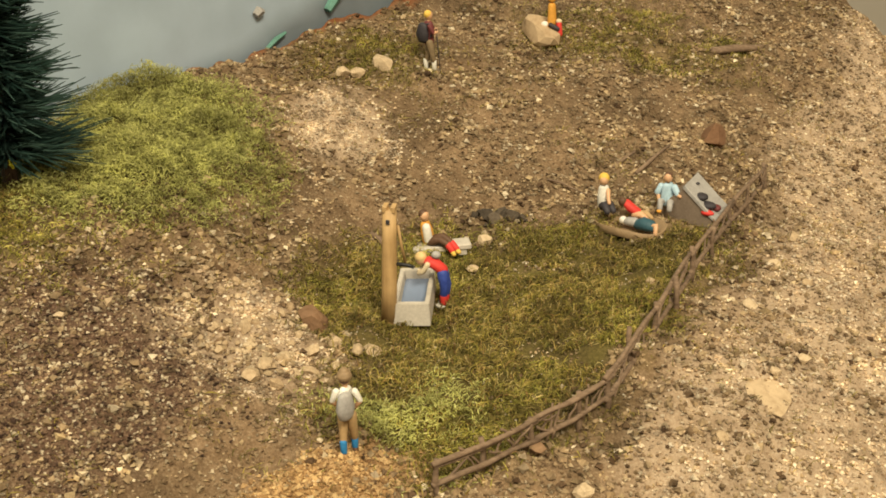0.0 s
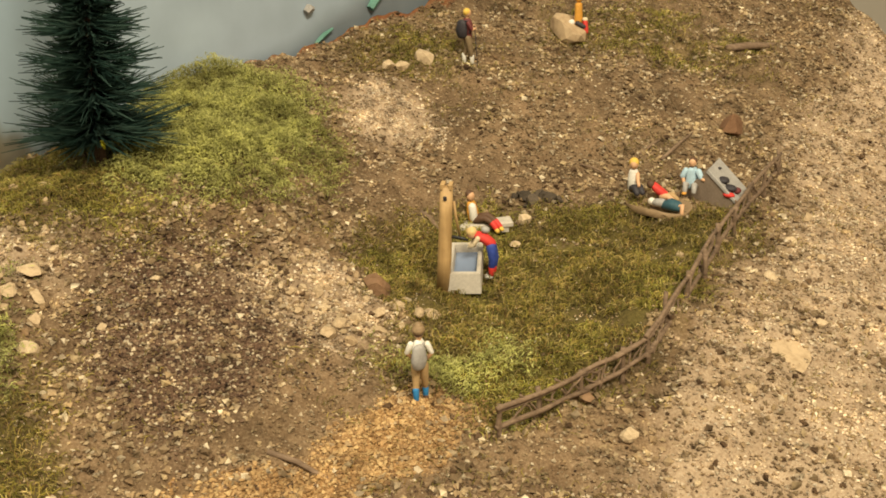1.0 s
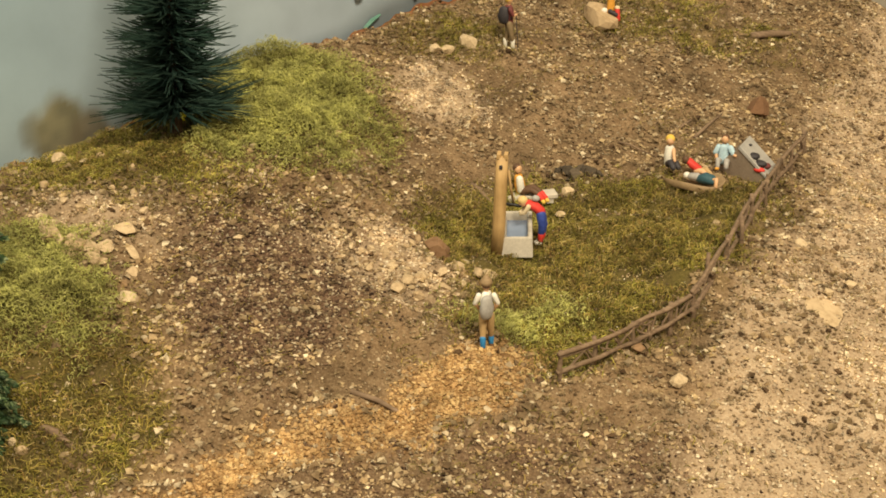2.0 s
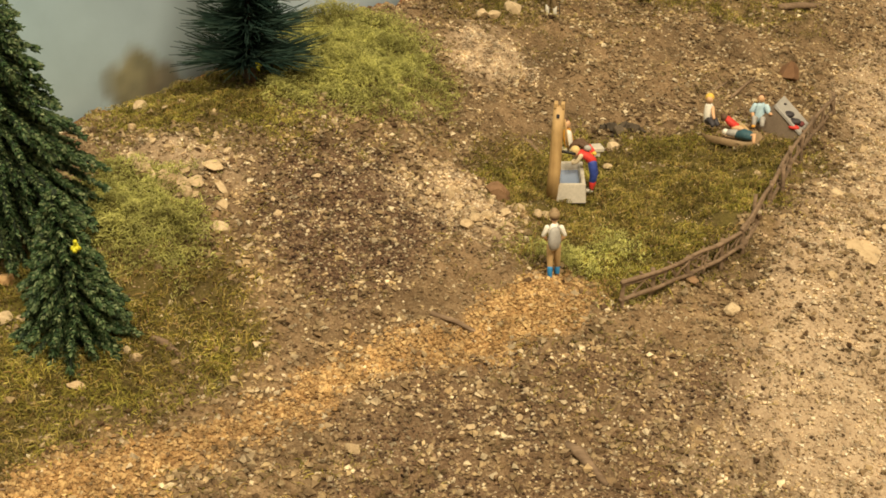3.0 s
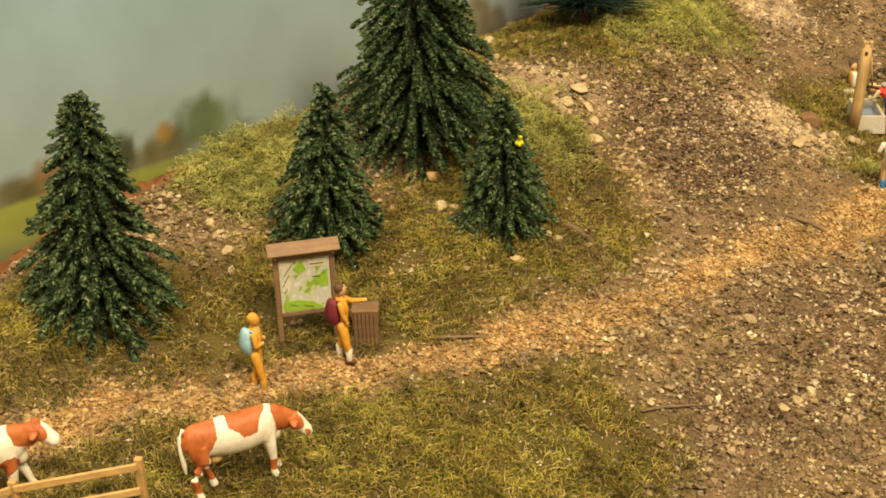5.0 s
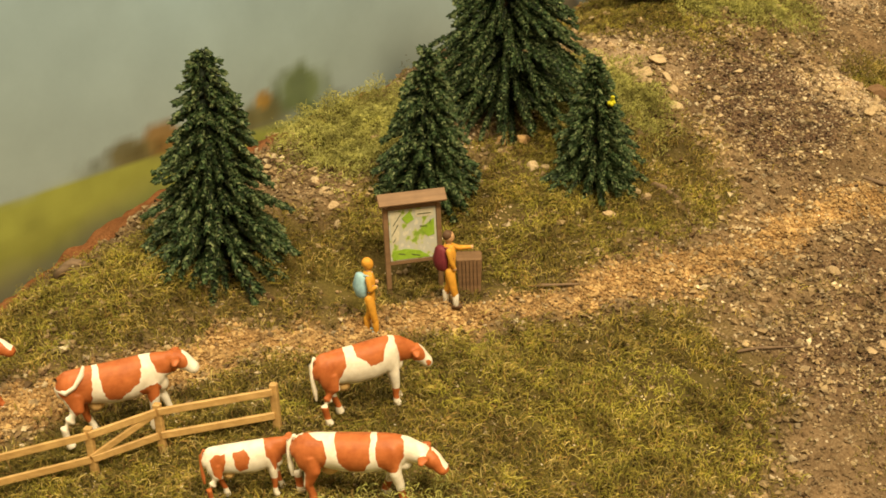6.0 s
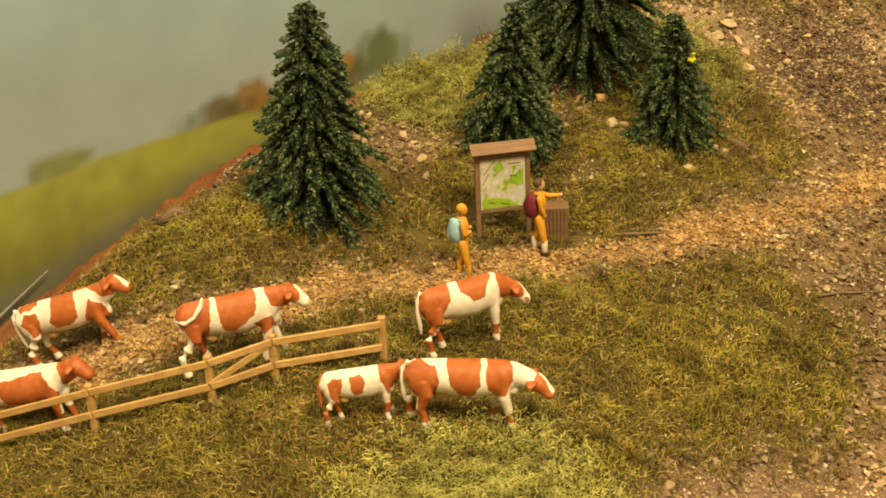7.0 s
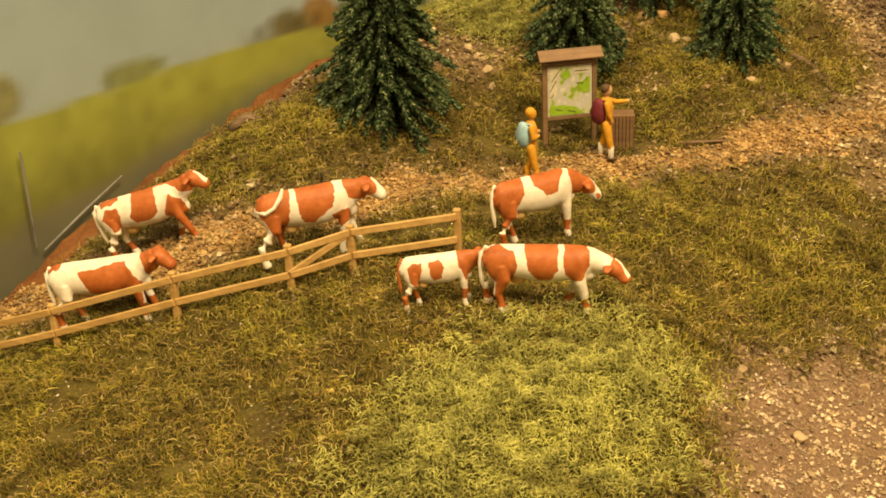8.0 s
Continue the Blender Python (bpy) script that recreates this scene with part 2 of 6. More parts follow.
# ---- mesh helpers ----
def mesh_object(name, verts, faces, materials, parent=None, indices=None, smooth=False):
    me = bpy.data.meshes.new(name)
    me.from_pydata(verts, [], faces)
    for m in (materials if isinstance(materials, (list, tuple)) else [materials]):
        me.materials.append(m)
    if indices is not None:
        me.polygons.foreach_set("material_index", indices)
    if smooth:
        me.polygons.foreach_set("use_smooth", [True] * len(me.polygons))
    me.update()
    ob = new(name, me)
    ob.parent = parent
    return ob


def part(name, bm, material, parent, label="", smooth=False):
    me = bpy.data.meshes.new(name)
    bm.to_mesh(me)
    bm.free()
    me.materials.append(material)
    if smooth:
        me.polygons.foreach_set("use_smooth", [True] * len(me.polygons))
    ob = new(name, me)
    ob.parent = parent
    return tagged(ob, label) if label else ob


def empty(name, m, label, category, group="", kind=""):
    ob = new(name)
    ob.empty_display_size = 0.005
    ob.matrix_world = m
    return tagged(ob, label, category, group, kind)


def box(bm, cx, cy, cz, sx, sy, sz, bevel=0.0, m=None):
    r = bmesh.ops.create_cube(bm, size=1.0)
    mat = Matrix.LocRotScale((cx, cy, cz), None, (sx, sy, sz))
    bmesh.ops.transform(bm, matrix=(m @ mat if m else mat), verts=r["verts"])
    if bevel:
        edges = list({e for v in r["verts"] for e in v.link_edges})
        bmesh.ops.bevel(bm, geom=edges, offset=bevel, segments=1, affect="EDGES")
    return bm


def one_box(*a, **k):
    return box(bmesh.new(), *a, **k)


def tube(points, radii, sides=8, closed=True):
    """Rings swept along points; returns verts, faces."""
    V, Fc = [], []
    pts = [Vector(p) for p in points]
    for i, p in enumerate(pts):
        d = (pts[min(i + 1, len(pts) - 1)] - pts[max(i - 1, 0)]).normalized()
        u = d.orthogonal().normalized() if abs(d.z) > 0.9 else d.cross(Vector((0, 0, 1))).normalized()
        w = d.cross(u)
        r = radii[i]
        ru, rw = r if isinstance(r, tuple) else (r, r)
        for k in range(sides):
            a = 2 * math.pi * k / sides
            V.append(p + u * (ru * math.cos(a)) + w * (rw * math.sin(a)))
    for i in range(len(pts) - 1):
        for k in range(sides):
            a, b = i * sides + k, i * sides + (k + 1) % sides
            Fc.append((a, b, b + sides, a + sides))
    if closed:
        Fc.append(tuple(range(sides - 1, -1, -1)))
        Fc.append(tuple((len(pts) - 1) * sides + k for k in range(sides)))
    return V, Fc


class Lump:
    """Collects tubes and balls with materials into one mesh."""

    def __init__(self):
        self.v, self.f, self.m, self.mats = [], [], [], []

    def add(self, vf, material):
        if material not in self.mats:
            self.mats.append(material)
        o = len(self.v)
        self.v += [tuple(p) for p in vf[0]]
        self.f += [tuple(i + o for i in q) for q in vf[1]]
        self.m += [self.mats.index(material)] * len(vf[1])

    def limb(self, pts, radii, material, sides=10):
        # rounded ends
        pts = [Vector(p) for p in pts]
        d0, d1 = (pts[0] - pts[1]).normalized(), (pts[-1] - pts[-2]).normalized()
        f = lambda r: r if isinstance(r, tuple) else (r, r)
        r0, r1 = f(radii[0]), f(radii[-1])
        q = [pts[0] + d0 * (0.8 * min(r0)), pts[0] + d0 * (0.5 * min(r0)), *pts, pts[-1] + d1 * (0.5 * min(r1)), pts[-1] + d1 * (0.8 * min(r1))]
        s = lambda r, k: (r[0] * k, r[1] * k)
        self.add(tube(q, [s(r0, 0.35), s(r0, 0.8), *radii, s(r1, 0.8), s(r1, 0.35)], sides), material)

    def ball(self, c, r, material, n=10):
        rx, ry, rz = r if isinstance(r, tuple) else (r, r, r)
        V, Fc = [], []
        for i in range(n + 1):
            th = math.pi * i / n
            for k in range(n):
                a = 2 * math.pi * k / n
                V.append((c[0] + rx * math.sin(th) * math.cos(a), c[1] + ry * math.sin(th) * math.sin(a), c[2] + rz * math.cos(th)))
        for i in range(n):
            for k in range(n):
                a, b = i * n + k, i * n + (k + 1) % n
                Fc.append((a, a + n, b + n, b))
        self.add((V, Fc), material)

    def make(self, name, m, label, category, group=""):
        ob = mesh_object(name, self.v, self.f, self.mats, None, self.m, True)
        ob.matrix_world = m
        return tagged(ob, label, category, group)


# ---- the lie of the land ----
SLOPE = (-0.0543, -0.0499, 0.1442)
MOUNDS = [
    (0.043, 0.108, 0.119, 0.0506), (0.012, -0.160, 0.101, 0.0528), (0.068, 0.469, 0.174, 0.0411), (0.193, 0.182, 0.050, 0.0228),
    (0.138, 0.207, 0.054, -0.0322), (-0.037, 0.010, 0.058, 0.0283), (0.062, 0.211, 0.047, 0.0263), (0.381, 0.340, 0.077, -0.0225),
    (0.090, 0.071, 0.026, -0.0079), (0.013, 0.018, 0.034, -0.0147), (0.017, 0.209, 0.035, -0.0150), (-0.018, -0.009, 0.020, -0.0078),
    (0.077, -0.071, 0.029, -0.0084), (0.116, 0.322, 0.034, 0.0095), (0.142, 0.349, 0.020, -0.0035), (0.418, -0.098, 0.108, -0.0271),
    (0.261, -0.080, 0.086, 0.0079), (-0.104, -0.033, 0.038, 0.0070), (0.252, 0.303, 0.032, -0.0061), (0.040, 0.103, 0.012, 0.0050), (0.072, 0.196, 0.014, 0.0050),
    (0.040, -0.100, 0.030, 0.0064), (0.000, -0.060, 0.030, -0.0046), (0.120, 0.260, 0.030, 0.0040), (0.000, 0.020, 0.030, -0.0048),
    (0.200, 0.300, 0.030, 0.0034), (0.040, 0.100, 0.030, -0.0034), (0.000, -0.020, 0.030, -0.0028), (0.040, 0.020, 0.030, 0.0035),
    (0.200, 0.100, 0.030, -0.0036), (0.080, 0.260, 0.030, 0.0021), (0.080, 0.020, 0.030, -0.0025), (0.000, 0.140, 0.030, 0.0033),
    (0.200, 0.180, 0.030, 0.0021), (0.080, -0.020, 0.030, -0.0030), (0.120, 0.340, 0.030, -0.0021), (0.160, 0.260, 0.030, 0.0014),
]
LATTICE = np.random.RandomState(7).rand(256, 256)


def soft_noise(x, y, cell, shift=0.0):
    """Smooth lattice noise in -1..1."""
    u, v = np.asarray(x) / cell + 97.3 + shift, np.asarray(y) / cell + 53.7 + 2 * shift
    i, j = np.floor(u).astype(int), np.floor(v).astype(int)
    a, b = u - i, v - j
    a, b = a * a * (3 - 2 * a), b * b * (3 - 2 * b)
    g = lambda p, q: LATTICE[p % 256, q % 256]
    return 2 * ((g(i, j) * (1 - a) + g(i + 1, j) * a) * (1 - b) + (g(i, j + 1) * (1 - a) + g(i + 1, j + 1) * a) * b) - 1


def inside(poly, x, y, ragged=0.004):
    """Whether points lie in an outline (millimetres), with a ragged edge."""
    x = x + ragged * (0.6 * soft_noise(x, y, 0.007, 3) + 0.5 * soft_noise(x, y, 0.0025, 9))
    y = y + ragged * (0.6 * soft_noise(x, y, 0.007, 17) + 0.5 * soft_noise(x, y, 0.0025, 29))
    hit = np.zeros(np.shape(x), bool)
    n = len(poly)
    for k in range(n):
        x0, y0 = poly[k][0] / 1000, poly[k][1] / 1000
        x1, y1 = poly[(k + 1) % n][0] / 1000, poly[(k + 1) % n][1] / 1000
        if y0 != y1:
            hit ^= ((y0 > y) != (y1 > y)) & (x < (x1 - x0) * (y - y0) / (y1 - y0) + x0)
    return hit


BACK_P, BACK_D, BACK_N = Vector((-0.112, -0.010, 0)), Vector((0.50726, 0.86179, 0)), Vector((0.86179, -0.50726, 0))


def from_back(x, y):
    return (x - BACK_P.x) * BACK_N.x + (y - BACK_P.y) * BACK_N.y


MEADOW = [(121.1, 175.6), (110.1, 197.5), (118.9, 217.3), (135.5, 233.1), (153.5, 236.0), (185.1, 247.2), (206.8, 246.9), (221.5, 258.7), (208.7, 208.2), (195.9, 168.0), (187.0, 154.5), (160.0, 125.4), (143.0, 124.5), (127.9, 140.5), (136.0, 159.8)]
MOSS_MOUND = [(60.0, 170.0), (42.2, 214.2), (39.1, 252.1), (64.1, 261.9), (87.0, 250.8), (95.0, 227.2), (89.1, 183.6), (74.0, 175.8)]
MOSS_BUSH = [(-31.8, 41.6), (-46.9, 68.5), (-43.9, 91.8), (-29.1, 104.7), (-10.2, 80.7), (-17.7, 48.4)]
MOSS_BANK = [(22.6, 123.4), (35.6, 125.9), (49.0, 112.0), (59.0, 96.5), (39.4, 84.9), (25.3, 94.7)]
UPPER_GRASS = [(-120.1, -41.8), (-98.1, -11.8), (-73.9, 1.6), (-58.8, 9.7), (-41.4, 17.5), (-23.0, 25.2), (-6.7, 62.1), (7.2, 62.7), (19.1, 93.9), (39.0, 88.7), (61.4, 106.7), (77.6, 76.5), (63.7, 42.1), (39.8, 18.9), (7.4, 2.9), (-25.1, -22.6), (-60.5, -45.0), (-110.1, -51.8)]
FAR_GRASS = [(12.1, 140.0), (0.8, 186.4), (41.0, 219.9), (60.0, 170.0), (85.0, 165.2), (65.9, 150.4), (45.1, 151.6)]
LOWER_GRASS = [(-145.0, -77.4), (-60.6, -58.9), (-24.7, -39.1), (6.2, -7.1), (39.8, 4.5), (61.6, 16.0), (78.9, 19.1), (90.6, -4.5), (84.2, -43.7), (52.0, -64.0), (46.6, -93.8), (54.2, -117.2), (50.0, -175.0), (-170.0, -175.0)]
MOSS_FRONT = [(3, -86), (15, -76), (31, -74), (40, -91), (43, -123), (10, -140), (-16, -136), (-8, -120), (-3, -104)]
MOSS_HIKER = [(136.0, 126.4), (150.0, 132.5), (163.0, 134.7), (160.0, 150.0), (142.0, 150.0)]
TOP_GRASS = [(149.5, 344.6), (200.0, 341.9), (231.9, 351.2), (236.0, 385.0), (190.0, 392.2), (145.7, 374.3)]
WALK_GRASS = [(93.5, 278.6), (126.3, 301.3), (131.4, 325.6), (103.6, 327.3), (86.2, 303.5)]
SAND_SPOT = [(93.8, 270.4), (105.1, 282.7), (120.9, 280.5), (118.7, 252.7), (105.4, 245.7), (97.7, 254.8)]
PALE_SIDE = [(182.3, 109.7), (199.9, 149.5), (205.8, 175.5), (218.6, 201.2), (231.9, 249.3), (239.3, 283.7), (235.8, 327.9), (252.0, 351.6), (262.0, 380.0), (275.0, 440.0), (330.0, 460.0), (330.0, 80.0), (250.0, 60.0), (200.7, 63.3)]
PALE_LOW = [(182.3, 109.7), (200.7, 63.3), (250.0, 40.0), (160.0, 46.0), (164.0, 84.0), (168.0, 104.0)]
DARK_BED = [(55.9, 150.4), (76.0, 162.2), (94.0, 168.0), (112.9, 141.4), (109.9, 118.5), (95.9, 96.7), (77.7, 103.6), (63.2, 122.2)]
LIGHT_BED = [(88.0, 164.2), (105.0, 179.8), (118.0, 175.8), (131.0, 163.8), (122.0, 132.2), (103.9, 142.4)]
TAN_BED = [(20.9, 142.3), (46.0, 151.8), (57.7, 143.3), (51.4, 126.6), (29.9, 126.6)]
BARE = [(51, -64), (62, -51), (100, -44), (110, -120), (54, -122), (50, -84)]
SCREE = [(99.9, 92.9), (125.9, 88.5), (160.0, 109.8), (196.4, 113.1), (229.9, 149.5), (170.1, 40.5), (90.5, -15.1), (83.4, 13.1), (99.8, 41.5)]
WAY = [(146.0, 124.7, 7), (139.0, 115.7, 8.5), (126.0, 95.4, 7.5), (112.0, 86.4, 5), (99.7, 82.1, 6), (86.8, 62.2, 4.5), (71.8, 38.4, 4.5), (58.7, 28.7, 5.5), (39.7, 12.4, 4.5), (6.4, -0.7, 5), (-7.3, -11.8, 6), (-26.2, -26.3, 5), (-39.4, -42.6, 5), (-63.5, -53.0, 6), (-80.2, -57.7, 6), (-105.1, -60.9, 6), (-140.1, -63.9, 6)]


def on_way(x, y):
    d = np.full(np.shape(x), 9.0)
    jx = x + 0.003 * soft_noise(x, y, 0.006, 41) + 0.002 * soft_noise(x, y, 0.002, 43)
    jy = y + 0.003 * soft_noise(x, y, 0.006, 47) + 0.002 * soft_noise(x, y, 0.002, 53)
    for (ax, ay, aw), (bx, by, bw) in zip(WAY, WAY[1:]):
        ux, uy = (bx - ax) / 1000, (by - ay) / 1000
        k = np.clip(((jx - ax / 1000) * ux + (jy - ay / 1000) * uy) / (ux * ux + uy * uy), 0, 1)
        w = (aw + (bw - aw) * k) / 1000
        d = np.minimum(d, np.hypot(jx - ax / 1000 - k * ux, jy - ay / 1000 - k * uy) / w)
    return d < 1


GRID_X, GRID_Y, GRID_STEP = -0.21, -0.21, 0.002


def blur(a, r):
    for axis in (0, 1):
        for _ in range(2):
            a = sum(np.roll(a, k, axis) for k in range(-r, r + 1)) / (2 * r + 1)
    return a


def lay_zones():
    """How strongly each kind of cover holds, on a coarse plan of the layout."""
    xs, ys = np.arange(GRID_X, 0.34, GRID_STEP), np.arange(GRID_Y, 0.49, GRID_STEP)
    x, y = np.meshgrid(xs, ys)
    some = lambda polys: np.maximum.reduce([w * inside(q, x, y, 0.006) for q, w in polys])
    z = {
        "path": blur(on_way(x, y) * 1.0, 1),
        "moss": blur(some([(MOSS_MOUND, 1.0), (MOSS_BUSH, 1.0), (MOSS_BANK, 1.15), (MOSS_FRONT, 0.92), (MOSS_HIKER, 0.6)]), 4),
        "grass": blur(some([(MEADOW, 1.0), (UPPER_GRASS, 0.85), (FAR_GRASS, 0.8), (LOWER_GRASS, 1.0), (TOP_GRASS, 0.42), (WALK_GRASS, 0.55)]), 3),
        "pale": blur(some([(SAND_SPOT, 1.3), (PALE_SIDE, 0.68), (PALE_LOW, 0.26), (LIGHT_BED, 0.60), (TAN_BED, 0.62)]), 3),
        "dark": blur(some([(DARK_BED, 0.85), (SCREE, 0.42)]), 3),
        "bare": blur(some([(BARE, 1.0)]), 2),
    }
    return z


ZONE_PLAN = lay_zones()


def plan_at(key, x, y):
    g = ZONE_PLAN[key]
    u, v = (np.asarray(x) - GRID_X) / GRID_STEP, (np.asarray(y) - GRID_Y) / GRID_STEP
    i, j = np.clip(u.astype(int), 0, g.shape[1] - 2), np.clip(v.astype(int), 0, g.shape[0] - 2)
    a, b = np.clip(u - i, 0, 1), np.clip(v - j, 0, 1)
    return (g[j, i] * (1 - a) + g[j, i + 1] * a) * (1 - b) + (g[j + 1, i] * (1 - a) + g[j + 1, i + 1] * a) * b


def zones(x, y):
    """Covers at points, 0 to 1, broken up at two scales."""
    x, y = np.asarray(x), np.asarray(y)
    n = 0.34 * soft_noise(x, y, 0.0075, 3) + 0.30 * soft_noise(x, y, 0.003, 9) + 0.2 * soft_noise(x, y, 0.0013, 19)
    z = {}
    for i, key in enumerate(("path", "moss", "grass", "pale", "dark", "bare")):
        w = plan_at(key, x, y)
        sign = -1 if i % 2 else 1
        z[key] = np.where(w < 0.02, 0.0, np.clip(0.5 + 1.35 * (w - 0.5) + 0.55 * sign * n, 0, 1))
    back = from_back(x, y) + 0.003 * soft_noise(x, y, 0.01, 61)
    z["earth"] = np.clip((np.where(y > 0.07, 0.007, 0.020) - back) / 0.003, 0, 1)
    z["grass"] = np.maximum(z["grass"], z["moss"]) * (1 - z["path"]) * (1 - z["earth"])
    z["moss"] = z["moss"] * (1 - z["path"])
    z["pale"] = z["pale"] * (1 - z["grass"])
    z["dark"] = z["dark"] * (1 - z["grass"]) * (1 - z["pale"])
    return z


def land(x, y):
    x, y = np.asarray(x, float), np.asarray(y, float)
    h = SLOPE[0] + SLOPE[1] * x + SLOPE[2] * y
    for cx, cy, r, a in MOUNDS:
        h = h + a * np.exp(-((x - cx) ** 2 + (y - cy) ** 2) / (2 * r * r))
    h = h + 0.0013 * soft_noise(x, y, 0.014, 5) + 0.0017 * soft_noise(x, y, 0.0065, 11) + 0.0011 * soft_noise(x, y, 0.0031, 13)
    over = np.clip((x - 0.263) * 0.89 + (y - 0.436) * 0.45, 0, 1)
    h = h - 14.0 * over * over
    back = from_back(x, y)
    h = h - 0.004 * np.clip((0.012 - back) / 0.012, 0, 1) ** 2 * np.clip((0.06 - y) / 0.08, 0, 1)
    return h


def ground(x, y):
    return float(land(x, y))


def in_view(x, y):
    """The part of the layout that the camera's walk takes in."""
    a = (x - 0.100) * (0.072 + 0.110) - (y + 0.110) * (0.225 - 0.100) < 0
    b = (x - 0.225) * (0.145 - 0.072) - (y - 0.072) * (0.272 - 0.225) < 0
    return a & (b | (y < 0.072)) & (from_back(x, y) > 0.004) & (y > -0.145) & (x < 0.30) & (x > -0.15) & (y < 0.45)


def build_land():
    step = 0.00135
    xs, ys = np.arange(-0.20, 0.33, step), np.arange(-0.20, 0.48, step)
    X, Y = np.meshgrid(xs, ys)
    d = from_back(X, Y)
    snap = (d < 0.003) & (d > -0.004)
    X, Y = np.where(snap, X + (0.003 - d) * BACK_N.x, X), np.where(snap, Y + (0.003 - d) * BACK_N.y, Y)
    Z = land(X, Y)
    keep = d > -0.004
    nx, ny = len(xs), len(ys)
    index = np.full(X.shape, -1)
    index[keep] = np.arange(keep.sum())
    V = np.stack([X[keep], Y[keep], Z[keep]], 1)
    q = np.stack([index[:-1, :-1], index[:-1, 1:], index[1:, 1:], index[1:, :-1]], -1).reshape(-1, 4)
    q = q[(q >= 0).all(1)]
    ob = mesh_object("ground", V.tolist(), q.tolist(), M["ground"], None, None, True)
    z = zones(V[:, 0], V[:, 1])
    for name, keys in (("zone", ("grass", "path", "pale")), ("zone2", ("dark", "bare", "earth"))):
        a = ob.data.attributes.new(name, "FLOAT_COLOR", "POINT")
        c = np.ones((len(V), 4), np.float32)
        for k, key in enumerate(keys):
            c[:, k] = z[key]
        a.data.foreach_set("color", c.ravel())
    tagged(ob, "sculpted scenic ground with soil, grass and a trail", "ground", "", "structure")


build_land()


def room():
    """The hall round the layout."""
    def slab(name, c, s, m, label, cat):
        ob = part(name, one_box(*c, *s), m, None)
        tagged(ob, label, cat, "", "structure")
    slab("floor", (0.1, 0, -1.05), (2.6, 2.6, 0.1), M["floor"], "grey hall floor", "floor")
    slab("ceiling", (0.1, 0, 1.75), (2.6, 2.6, 0.1), M["room"], "pale hall ceiling", "ceiling")
    for name, c, s in (("wall_north", (0.1, 1.35, 0.35), (2.8, 0.1, 2.7)), ("wall_south", (0.1, -1.35, 0.35), (2.8, 0.1, 2.7)), ("wall_east", (1.45, 0, 0.35), (0.1, 2.6, 2.7)), ("wall_west", (-1.25, 0, 0.35), (0.1, 2.6, 2.7))):
        slab(name, c, s, M["room"], "pale painted hall wall", "wall")
    slab("layout_base", (0.065, 0.14, -0.56), (0.56, 0.70, 0.84), M["fascia"], "dark timber base under the layout", "base")
    slab("fascia_front", (0.065, -0.206, -0.125), (0.56, 0.01, 0.13), M["fascia"], "dark fascia board on the layout's front", "fascia")
    slab("fascia_side", (0.336, 0.14, -0.115), (0.01, 0.70, 0.15), M["fascia"], "dark fascia board on the layout's side", "fascia")


room()


